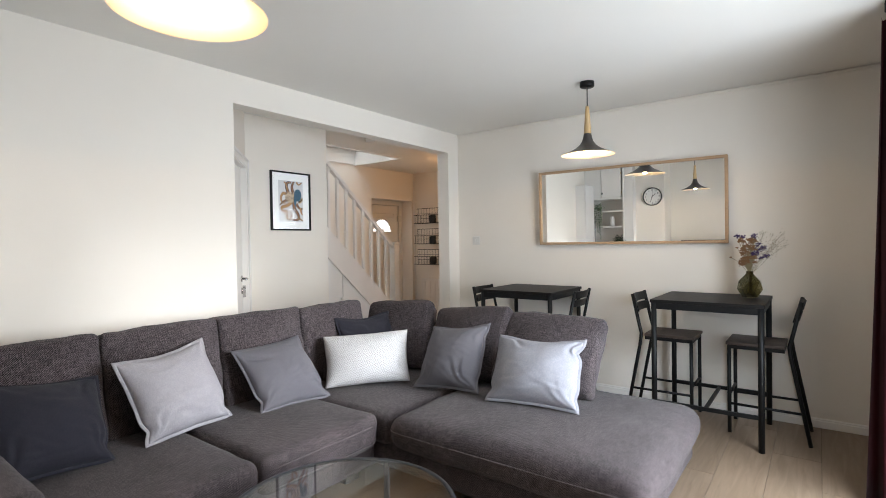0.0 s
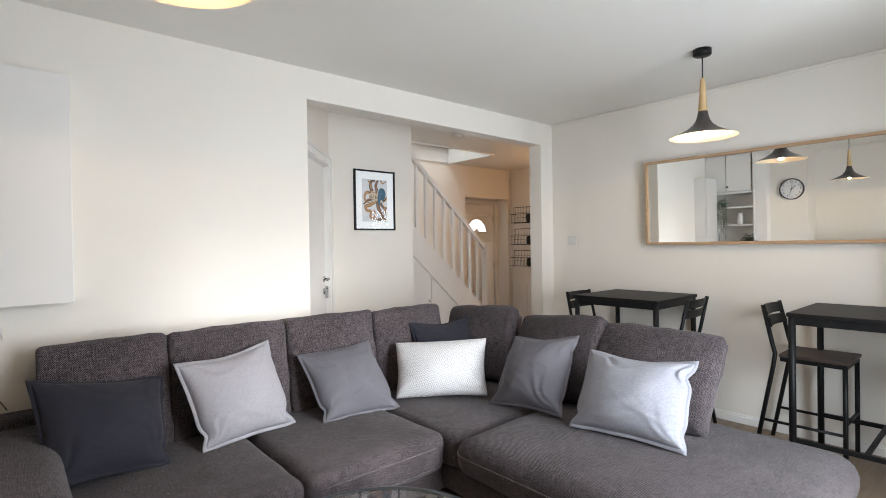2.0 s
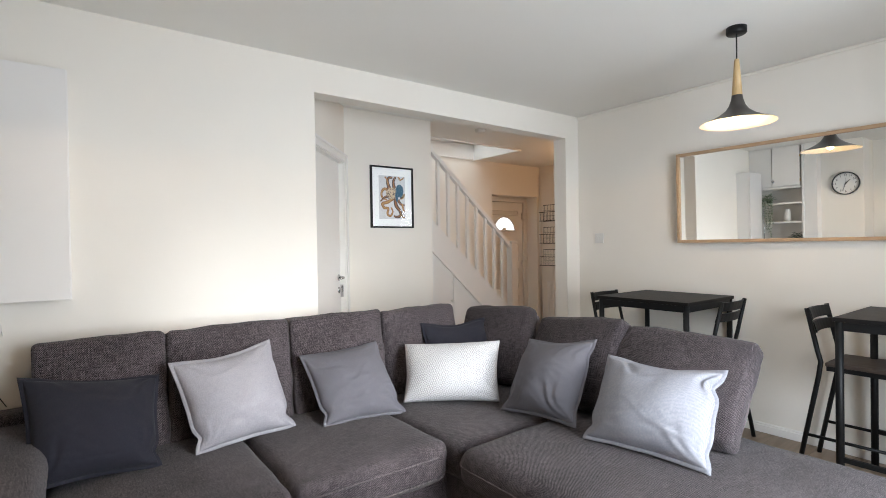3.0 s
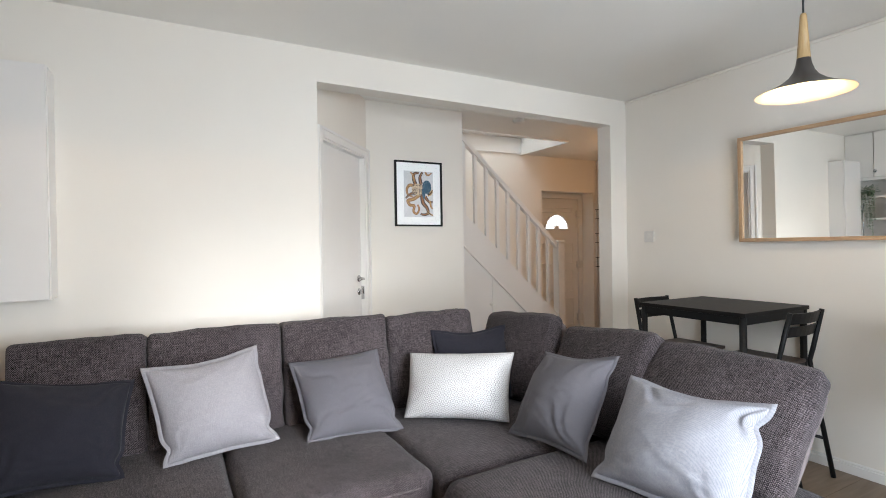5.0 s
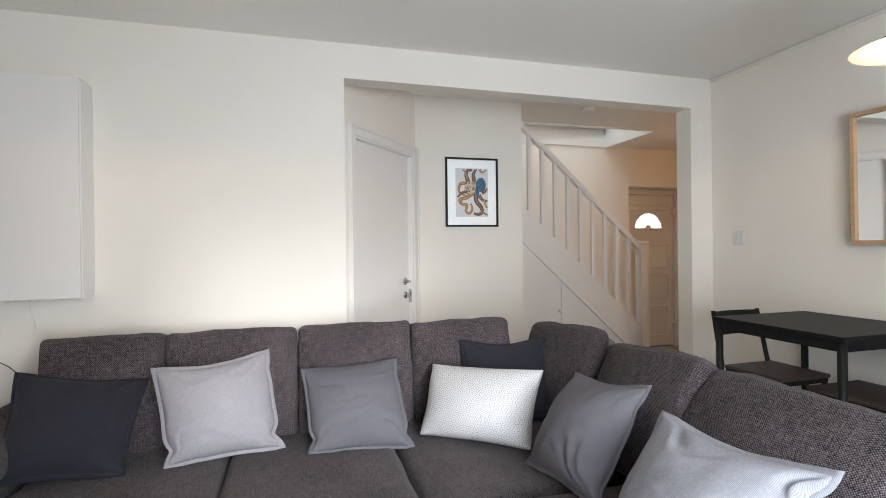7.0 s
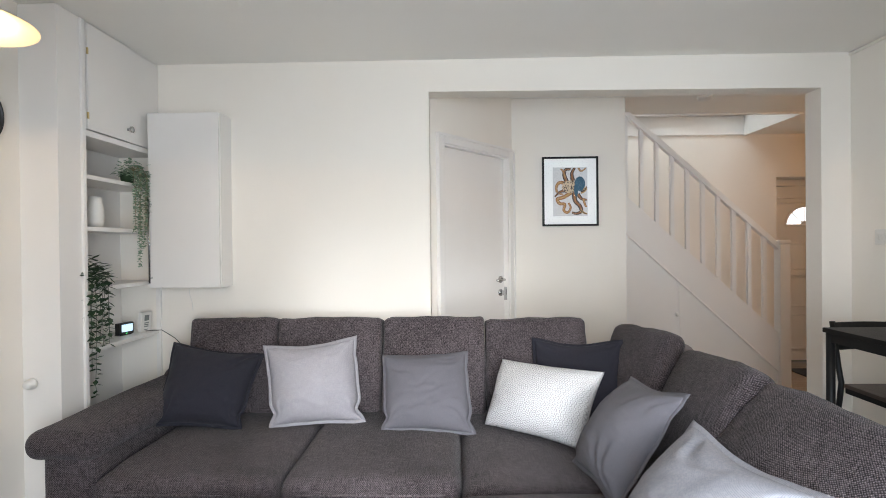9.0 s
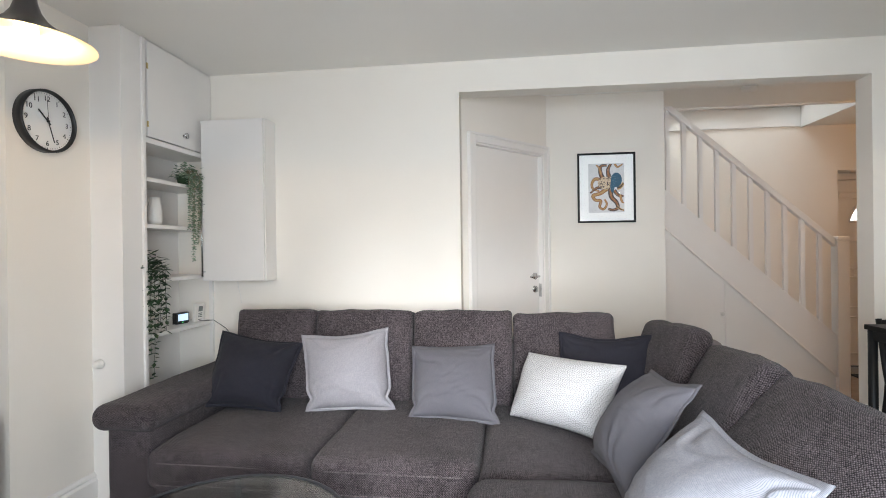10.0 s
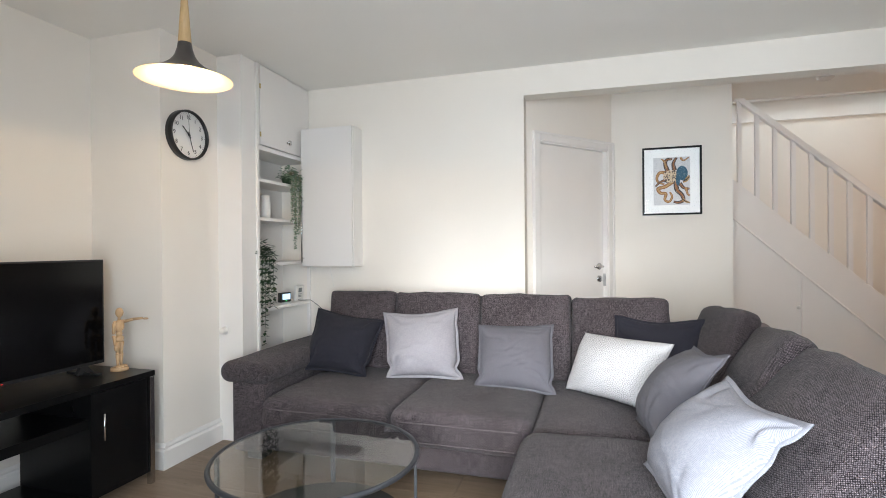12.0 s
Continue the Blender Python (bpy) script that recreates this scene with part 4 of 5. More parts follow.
# ---- wall things ----
def picture():
    y0, y1, z0, z1, x = 5.752, 6.181, 1.458, 1.992, -3.41
    p = thing("framed_print", "octopus print with a white mount in a black frame", "picture", pose(x, (y0 + y1) / 2, z0))
    w, h, t, d = (y1 - y0) / 2, z1 - z0, 0.014, 0.022
    for b in ((0, -w, 0, d, w, t), (0, -w, h - t, d, w, h), (0, -w, t, d, -w + t, h - t), (0, w - t, t, d, w, h - t)):
        part("frame_rail", box_bm(b, bevel=0.001), BLACK_METAL, p)
    part("mount", box_bm((0.002, -w + t, t, 0.008, w - t, h - t)), PAPER, p, "white mount board")
    a0, a1, b0, b1 = -0.1325, 0.133, 0.0775, 0.4535
    part("print_ground", box_bm((0.008, a0, b0, 0.0084, a1, b1)), PRINT_GROUND, p, "pale grey print ground")
    rnd = random.Random(7)
    flat = lambda u, v: (a0 + (a1 - a0) * min(max(u, 0.01), 0.99), b0 + (b1 - b0) * min(max(v, 0.01), 0.99))

    def arm(x, way, wide, tip, material, name="tentacle"):
        """One tentacle: a tapered flat ribbon through the points of way."""
        bm, left, right = bmesh.new(), [], []
        w = [way[0]] + list(way) + [way[-1]]
        line = []
        for a, b, c, d in zip(w, w[1:], w[2:], w[3:]):
            for k in range(8):
                f = k / 8
                line.append([0.5 * (2 * q + (r - p) * f + (2 * p - 5 * q + 4 * r - o) * f * f + (3 * q - p - 3 * r + o) * f ** 3) for p, q, r, o in zip(a, b, c, d)])
        line.append(list(way[-1]))
        for k, (u, v) in enumerate(line):
            a, b = line[max(k - 1, 0)], line[min(k + 1, len(line) - 1)]
            du, dv = b[0] - a[0], (b[1] - a[1]) * 1.4
            n = math.hypot(du, dv) or 1
            wd = wide + (tip - wide) * k / (len(line) - 1)
            left.append(bm.verts.new((x, *flat(u - dv / n * wd, v + du / n * wd * 0.71))))
            right.append(bm.verts.new((x, *flat(u + dv / n * wd, v - du / n * wd * 0.71))))
        for k in range(len(line) - 1):
            bm.faces.new((left[k], left[k + 1], right[k + 1], right[k]))
        part(name, bm, material, p)

    RUST, DARK, OCHRE = (PRINT_RUST, PRINT_OCHRE), (PRINT_DARK, PRINT_RUST), (PRINT_OCHRE, PRINT_DARK)
    depth = 0.0086
    for way, wide, (outer, inner) in (
            (((0.40, 0.70), (0.33, 0.85), (0.37, 0.95), (0.52, 0.96)), 0.07, DARK), (((0.36, 0.78), (0.30, 0.92), (0.22, 0.97)), 0.04, RUST),
            (((0.58, 0.72), (0.55, 0.87), (0.64, 0.99)), 0.07, DARK), (((0.74, 0.99), (0.82, 0.92), (0.96, 0.98)), 0.035, RUST),
            (((0.38, 0.66), (0.20, 0.69), (0.10, 0.60), (0.13, 0.49), (0.30, 0.44)), 0.055, RUST), (((0.42, 0.53), (0.22, 0.50), (0.05, 0.40)), 0.05, DARK),
            (((0.54, 0.49), (0.32, 0.39), (0.13, 0.35), (0.19, 0.26), (0.34, 0.24), (0.31, 0.12), (0.42, 0.07), (0.51, 0.17), (0.45, 0.27)), 0.06, RUST),
            (((0.62, 0.50), (0.64, 0.32), (0.78, 0.20), (0.81, 0.09), (0.68, 0.05), (0.55, 0.07)), 0.075, DARK),
            (((0.72, 0.45), (0.83, 0.35), (0.98, 0.33)), 0.06, DARK), (((0.80, 0.50), (0.90, 0.52), (0.99, 0.60)), 0.07, OCHRE),
            (((0.88, 0.36), (0.93, 0.22), (0.99, 0.19)), 0.04, RUST), (((0.78, 0.12), (0.90, 0.06), (0.99, 0.04)), 0.04, OCHRE)):
        arm(depth, way, wide, wide * 0.45, outer)
        arm(depth + 0.0001, way, wide * 0.45, wide * 0.12, inner)
        depth += 0.0001

    def blot(x, u, v, ru, rv, material, name):
        bm = bmesh.new()
        bm.faces.new([bm.verts.new((x, *flat(u + ru * math.cos(2 * math.pi * k / 24), v + rv * math.sin(2 * math.pi * k / 24)))) for k in range(24)])
        part(name, bm, material, p)
    blot(0.0099, 0.50, 0.60, 0.24, 0.13, PRINT_CREAM, "printed_body")
    spots = bmesh.new()
    for k in range(90):
        u, v, r = 0.50 + rnd.uniform(-0.23, 0.23), 0.60 + rnd.uniform(-0.12, 0.12), rnd.uniform(0.008, 0.022)
        spots.faces.new([spots.verts.new((0.0100, *flat(u + r * math.cos(q), v + 0.72 * r * math.sin(q)))) for q in [math.pi * i / 4 for i in range(8)]])
    part("printed_spots", spots, PRINT_DARK, p)
    blot(0.0102, 0.78, 0.66, 0.155, 0.15, PRINT_TEAL, "printed_head")
    blot(0.0101, 0.67, 0.53, 0.06, 0.13, PRINT_TEAL, "printed_head")
    glass = part("picture_glass", box_bm((0.0125, -w + t, t, 0.0135, w - t, h - t)), CLEAR, p, "thin glass over the print")
    glass.visible_shadow = False


picture()


def curtain():
    c = thing("curtain", "dark red full-length curtain beside the window", "curtain", pose(1.0, 6.32, 0))
    bm = bmesh.new()
    n, rows = 84, []
    for k in range(13):
        z = 0.015 + 2.36 * k / 12
        row = []
        for q in range(n + 1):
            u = q / n
            left = -0.345 + 0.055 * z / 2.4
            x = left + (0.39 - left) * u + 0.012 * math.sin(u * 40 + z)
            y = 0.055 * math.sin(u * 44 + 0.35 * math.sin(z * 1.7 + u * 5)) * (0.7 + 0.3 * math.sin(u * 9 + z * 0.6)) * (1.15 - 0.2 * z / 2.4)
            row.append(bm.verts.new((x, y, z)))
        rows.append(row)
    for a, b in zip(rows, rows[1:]):
        for q in range(n):
            bm.faces.new((a[q], a[q + 1], b[q + 1], b[q]))
    bmesh.ops.solidify(bm, geom=bm.faces[:], thickness=0.004)
    part("drape", bm, RED_CLOTH, c, "", True)
    part("curtain_track", box_bm((-0.27, -0.02, 2.40, 0.40, 0.02, H - 0.001), bevel=0.004), BLACK_METAL, c)


curtain()


def text_bm(body, size, depth=0.0006):
    """Flat letters from the built-in font, centred, in the x-y plane."""
    cu = bpy.data.curves.new("text", "FONT")
    cu.body, cu.size, cu.extrude, cu.align_x, cu.align_y = body, size, depth, "CENTER", "CENTER"
    ob = bpy.data.objects.new("text", cu)
    scene.collection.objects.link(ob)
    bpy.context.view_layer.update()
    me = bpy.data.meshes.new_from_object(ob.evaluated_get(bpy.context.evaluated_depsgraph_get()))
    bm = bmesh.new()
    bm.from_mesh(me)
    bpy.data.objects.remove(ob)
    bpy.data.meshes.remove(me)
    bpy.data.curves.remove(cu)
    return bm


def clock():
    c = thing("wall_clock", "round wall clock with a black rim and white face", "clock", pose(-1.505, 3.07, 1.89))
    r = 0.145
    face_at = pose(0, 0.0245, 0, 90, 0, 180)
    part("rim", lathe_bm([(r - 0.012, 0.0), (r, 0.0), (r, 0.040), (r - 0.004, 0.045), (r - 0.010, 0.043), (r - 0.012, 0.024)], 56), BLACK_PLASTIC, c, "black rim", True, pose(0, 0, 0, -90))
    face = part("face", lathe_bm([(0, 0.02), (r - 0.011, 0.02), (r - 0.011, 0.024), (0, 0.024)], 56), PAPER, c, "white clock face", False, pose(0, 0, 0, -90))
    for k in range(1, 13):
        a = radians(90 - 30 * k)
        part("numeral", text_bm(str(k), 0.034), BLACK_PLASTIC, c, "black numeral", False, face_at @ pose(0.104 * math.cos(a), 0.104 * math.sin(a), 0.0005))
    ticks = bmesh.new()
    for k in range(60):
        a = radians(6 * k)
        if k % 5:
            b = box_bm((-0.0006, 0.124, 0.0002, 0.0006, 0.129, 0.0008))
        else:
            b = box_bm((-0.0014, 0.122, 0.0002, 0.0014, 0.130, 0.0008))
        b.transform(Matrix.Rotation(a, 4, "Z"))
        me = bpy.data.meshes.new("tick")
        b.to_mesh(me)
        b.free()
        ticks.from_mesh(me)
        bpy.data.meshes.remove(me)
    part("minute_marks", ticks, BLACK_PLASTIC, c, "", False, face_at)
    for name, turn, length, wide, z in (("hour_hand", -(10 + 27 / 60) * 30, 0.066, 0.0034, 0.004), ("minute_hand", -27 * 6, 0.100, 0.0024, 0.006), ("second_hand", 4, 0.108, 0.0008, 0.008)):
        part(name, box_bm((-wide, -0.02, z, wide, length, z + 0.0012)), BLACK_PLASTIC, c, "", False, face_at @ pose(0, 0, 0, 0, 0, turn))
    part("hub", lathe_bm([(0, 0.003), (0.006, 0.003), (0.006, 0.010), (0, 0.010)], 16), BLACK_PLASTIC, c, "", False, face_at)


clock()


# ---- skirting, trim, window ----
def skirting(name, a, b, normal, h=0.11, d=0.018):
    """A moulded board from a to b on the floor, out along normal."""
    a, b, nn = Vector((*a, 0)), Vector((*b, 0)), Vector((*normal, 0))
    bm = bmesh.new()
    prof = [(0, 0), (d, 0), (d, h * 0.72), (d * 0.55, h * 0.80), (d * 0.7, h * 0.88), (d * 0.3, h), (0, h)]
    ends = [[bm.verts.new(p + nn * o + Vector((0, 0, z))) for o, z in prof] for p in (a, b)]
    bm.faces.new(ends[0]), bm.faces.new(ends[1])
    for i in range(len(prof)):
        j = (i + 1) % len(prof)
        bm.faces.new((ends[0][i], ends[0][j], ends[1][j], ends[1][i]))
    bmesh.ops.recalc_face_normals(bm, faces=bm.faces[:])
    structure("baseboard" + name, bm, GLOSS, "white moulded skirting board")


skirting("_north", (XW, YN), (XE, YN), (0, -1), 0.065, 0.012)
skirting("_chimney", (-1.77, 3.07), (-1.33, 3.07), (0, 1), 0.14, 0.022)
skirting("_chimney_side", (-1.33, YS), (-1.33, 3.092), (1, 0), 0.14, 0.022)
skirting("_south", (-1.308, YS), (XE, YS), (0, 1), 0.14)
skirting("_west", (XW, 3.25), (XW, 4.92), (1, 0))
skirting("_lobby", (-3.41, 5.52), (-3.41, 6.396), (1, 0))
skirting("_hall_front", (-4.84, 7.95), (-4.84, 8.45), (1, 0))
skirting("_hall_end", (-4.84, 9.42), (XW - 0.135, 9.42), (0, -1))
structure("trim_north", box_bm((XW, YN - 0.012, H - 0.022, XE, YN, H - 0.008), bevel=0.003), WALL, "thin bead below the ceiling")
structure("trim_stairwell", box_bm((HX0 - 0.09, HY1 - 0.02, H - 0.015, HX1, HY1, H + 0.22), (HX1, HY0, H - 0.015, HX1 + 0.02, HY1, H + 0.22), bevel=0.002), GLOSS, "white board edging the stairwell")
structure("trim_landing", box_bm((HX0 - 0.09, HY0, H + 0.19, HX0 + 0.02, HY1 - 0.42, H + 0.26), (HX0 - 0.09, HY0, H - 0.002, HX0 - 0.07, HY1 - 0.02, H + 0.19)), GLOSS)


def garden_window():
    wdw = thing("window_1", "wide white framed glazed garden doors", "window", pose(XE, 5.425, 0))
    wdw["kind"] = "structure"
    for k in range(3):
        y0, y1 = -0.825 + 0.55 * k, -0.275 + 0.55 * k
        f = part("window_frame", box_bm((0.06, y0, 0.0, 0.12, y0 + 0.06, 2.12), (0.06, y1 - 0.06, 0.0, 0.12, y1, 2.12), (0.06, y0 + 0.06, 0.0, 0.12, y1 - 0.06, 0.08), (0.06, y0 + 0.06, 2.05, 0.12, y1 - 0.06, 2.12)), GLOSS, wdw)
        pane = part("pane", box_bm((0.086, y0 + 0.06, 0.08, 0.092, y1 - 0.06, 2.05)), GLASS, f, "clear glass pane")
        pane.visible_shadow = False


garden_window()
structure("ground", box_bm((-40, -40, -0.4, 60, 60, -0.13)), mat("garden_ground", (0.10, 0.13, 0.06), 0.9, second=(0.16, 0.13, 0.09), scale=1.5, bump=0.4, bump_scale=20), "garden ground outside")


# ---- small things ----
def leaf(bm, at, direction, length, width, droop):
    """A folded pointed leaf of four triangles."""
    d = Vector(direction).normalized()
    side = d.cross(Vector((0, 0, 1)))
    side = side.normalized() if side.length > 0.05 else Vector((1, 0, 0))
    up = side.cross(d)
    p = Vector(at)
    mid = p + d * length * 0.5 + up * 0.002
    tip = p + d * length - Vector((0, 0, droop))
    a, m, b, l, r = bm.verts.new(p), bm.verts.new(mid), bm.verts.new(tip), bm.verts.new(mid + side * width / 2 - up * 0.003), bm.verts.new(mid - side * width / 2 - up * 0.003)
    for f in ((a, m, l), (l, m, b), (a, r, m), (r, b, m)):
        bm.faces.new(f)


def trailing_plant(label, x, y, z, material, strands, crown_r, crown_h, leaf_size, broad, pitch, seed, pot_material):
    """A pot on a shelf at (x, y, z) whose stems hang forward over the edge (+y)."""
    rnd = random.Random(seed)
    pl = thing("trailing_plant", label, "plant", pose(x, y, z), "trailing plants")
    part("pot", lathe_bm([(0, 0), (0.030, 0), (0.038, 0.055), (0.040, 0.06), (0.035, 0.06), (0.033, 0.05), (0, 0.05)], 24), pot_material, pl, "small plain pot", True)
    leaves = bmesh.new()
    for k in range(170):
        a, e = rnd.uniform(0, 2 * math.pi), rnd.uniform(-0.2, 1.4)
        rr = crown_r * rnd.uniform(0.35, 1.0)
        at = (rr * math.cos(a) * math.cos(e), 0.03 + rr * math.sin(a) * math.cos(e), 0.045 + crown_h * rnd.uniform(0.05, 1.1) * max(0.1, math.sin(e)))
        leaf(leaves, at, (math.cos(a), math.sin(a), rnd.uniform(-0.5, 0.7)), leaf_size * rnd.uniform(0.8, 1.4), leaf_size * broad * rnd.uniform(0.9, 1.2), 0.004)
    part("crown", leaves, material, pl)
    for sx, sy, length in strands:
        pts = [Vector((sx * 0.3, 0.02, 0.075)), Vector((sx * 0.7, sy * 0.75, 0.10)), Vector((sx, sy, 0.05))]
        n = int(length / pitch)
        px, py = sx, sy
        for k in range(n):
            px += rnd.uniform(-0.0035, 0.0035)
            py += rnd.uniform(-0.0015, 0.0015)
            pts.append(Vector((px, py, 0.05 - pitch * (k + 1))))
        vine = part("vine", tube_bm(pts, 0.0011, 5), STRAW if material is LEAF_PALE else LEAF_DARK, pl, "", True)
        lv = bmesh.new()
        for k, q in enumerate(pts[1:]):
            for s in (-1, 1):
                if rnd.random() < 0.93:
                    a = k * 1.9 + (0 if s > 0 else math.pi) + rnd.uniform(-0.5, 0.5)
                    leaf(lv, q, (math.cos(a), 0.6 * math.sin(a), rnd.uniform(-0.7, 0.25)), leaf_size * rnd.uniform(0.6, 1.0) * (1.1 - 0.4 * k / len(pts)), leaf_size * broad, 0.004)
        part("leaves", lv, material, vine)


trailing_plant("pale grey-green trailing plant hanging from an upper shelf", -2.335, 3.20, 1.69, LEAF_PALE, ((-0.06, 0.075, 0.26), (-0.045, 0.085, 0.33), (-0.015, 0.095, 0.42), (0.02, 0.09, 0.36), (0.05, 0.08, 0.33), (0.005, 0.085, 0.46), (0.035, 0.095, 0.52), (-0.03, 0.09, 0.29), (0.06, 0.075, 0.25)), 0.09, 0.085, 0.026, 0.8, 0.014, 3, LEAF_DARK)
trailing_plant("dark green trailing plant hanging from a middle shelf", -2.005, 3.16, 1.125, LEAF_DARK, ((-0.05, 0.10, 0.24), (-0.02, 0.105, 0.36), (0.015, 0.10, 0.62), (0.045, 0.10, 0.37), (0.0, 0.11, 0.30), (-0.085, 0.09, 0.30), (0.065, 0.09, 0.28), (-0.065, 0.105, 0.36), (0.03, 0.095, 0.46)), 0.10, 0.11, 0.050, 0.5, 0.027, 5, WHITE_PLASTIC)

single("white_vase", lathe_bm([(0, 0), (0.034, 0), (0.040, 0.03), (0.040, 0.09), (0.031, 0.14), (0.029, 0.165), (0.025, 0.165), (0.027, 0.13), (0.034, 0.08), (0.030, 0.01), (0, 0.008)], 28), WHITE_PLASTIC, "plain white vase on a shelf", "vase", pose(-2.13, 3.16, 1.43), True)


def display():
    d = thing("smart_display", "small black energy display with a lit screen", "display", pose(-2.37, 3.15, 0.818, 0, 0, 168))
    part("case", box_bm((-0.052, -0.012, 0.004, 0.052, 0.018, 0.072), bevel=0.006), BLACK_PLASTIC, d)
    part("screen", box_bm((-0.034, -0.0135, 0.020, 0.042, -0.0125, 0.062)), LCD, d, "pale blue lit screen")
    part("indicator", box_bm((-0.006, -0.0135, 0.009, 0.008, -0.0125, 0.012)), GREEN_LED, d)
    part("foot", box_bm((-0.04, -0.01, 0, 0.04, 0.03, 0.005)), BLACK_PLASTIC, d)


display()


def thermostat():
    d = thing("thermostat", "white heating control with a grey display", "thermostat", pose(-2.495, 3.185, 0.818, 6, 0, 172))
    part("case", box_bm((-0.042, -0.010, 0, 0.042, 0.014, 0.118), bevel=0.005), WHITE_PLASTIC, d)
    part("screen", box_bm((-0.018, -0.0115, 0.066, 0.018, -0.0100, 0.100)), LCD_GREY, d, "grey display")
    for k in range(3):
        for q in (-1, 0, 1):
            part("button", box_bm((q * 0.012 - 0.004, -0.0125, 0.028 + 0.011 * k, q * 0.012 + 0.004, -0.010, 0.034 + 0.011 * k)), LCD_GREY, d)
    part("label_bar", box_bm((-0.016, -0.0108, 0.010, 0.016, -0.0100, 0.014)), LCD_GREY, d)


thermostat()
single("cable", tube_bm([(-2.48, 3.20, 0.822), (-2.50, 3.29, 0.824), (-2.52, 3.36, 0.77), (-2.53, 3.42, 0.70), (-2.54, 3.46, 0.62)], 0.0022, 6), BLACK_PLASTIC, "thin black cable from the shelf to the sofa", "cable", None, True)
single("white_cable", tube_bm([(XW + 0.002, 3.425, 1.085), (XW + 0.002, 3.43, 1.03), (XW + 0.002, 3.445, 0.98), (XW + 0.002, 3.45, 0.93)], 0.002, 6), WHITE_PLASTIC, "short white cable below the wall cabinet", "cable", None, True)
single("round_switch", lathe_bm([(0, 0), (0.026, 0), (0.026, 0.012), (0.018, 0.02), (0.022, 0.03), (0.014, 0.04), (0, 0.042)], 20), WHITE_PLASTIC, "small white round switch on the boxing", "switch", pose(-1.77, 3.115, 0.70, 0, 90, 0), True)


def light_switch():
    d = thing("light_switch", "white double light switch on the wall", "switch", pose(-2.345, 7.45, 1.34))
    part("plate", box_bm((-0.043, -0.009, -0.043, 0.043, 0, 0.043), bevel=0.003), WHITE_PLASTIC, d)
    for x in (-0.014, 0.014):
        part("rocker", box_bm((x - 0.009, -0.013, -0.016, x + 0.009, -0.009, 0.016), bevel=0.002), WHITE_PLASTIC, d)


light_switch()
single("smoke_alarm", lathe_bm([(0, 0), (0.052, 0), (0.056, -0.008), (0.054, -0.026), (0.042, -0.036), (0, -0.038)], 32), WHITE_PLASTIC, "round white smoke alarm on the ceiling", "smoke alarm", pose(-3.40, 7.0, H), True)


def lay_figure():
    """A jointed artist's figure as one plain mesh, one arm held out."""
    bm = bmesh.new()
    def ball(x, y, z, rx, ry, rz):
        bmesh.ops.create_uvsphere(bm, u_segments=14, v_segments=10, radius=1, matrix=Matrix.Translation((x, y, z)) @ Matrix.Diagonal((rx, ry, rz, 1)))
    def bar(pts, r):
        tube_bm(pts, r, 10, False, bm)
    bmesh.ops.create_cone(bm, cap_ends=True, segments=28, radius1=0.042, radius2=0.040, depth=0.016, matrix=Matrix.Translation((0, 0, 0.008)))
    for s in (-1, 1):
        ball(s * 0.014, 0.012, 0.022, 0.010, 0.022, 0.007)
        bar([(s * 0.013, 0, 0.025), (s * 0.015, 0, 0.085)], [0.006, 0.010])
        ball(s * 0.015, 0, 0.090, 0.009, 0.009, 0.009)
        bar([(s * 0.015, 0, 0.094), (s * 0.016, 0, 0.150)], [0.008, 0.013])
        ball(s * 0.034, 0, 0.252, 0.010, 0.010, 0.010)
    ball(0, 0, 0.165, 0.028, 0.019, 0.020)
    ball(0, 0, 0.192, 0.018, 0.015, 0.016)
    ball(0, 0, 0.232, 0.032, 0.020, 0.034)
    bar([(0, 0, 0.262), (0, 0, 0.280)], 0.007)
    ball(0, 0.002, 0.302, 0.017, 0.020, 0.026)
    bar([(0.040, 0, 0.250), (0.044, 0, 0.195)], [0.009, 0.008])
    bar([(0.044, 0, 0.188), (0.042, 0.006, 0.135)], [0.008, 0.006])
    ball(0.042, 0.008, 0.122, 0.006, 0.008, 0.015)
    bar([(-0.036, 0.004, 0.250), (-0.034, 0.052, 0.262)], [0.009, 0.008])
    bar([(-0.034, 0.056, 0.263), (-0.030, 0.106, 0.268)], [0.008, 0.006])
    ball(-0.029, 0.122, 0.266, 0.007, 0.016, 0.006)
    single("lay_figure", bm, DOLL_WOOD, "wooden jointed artist figure with one arm out", "figurine", pose(-1.135, 2.985, 0.59, 0, 0, 16), True)


lay_figure()


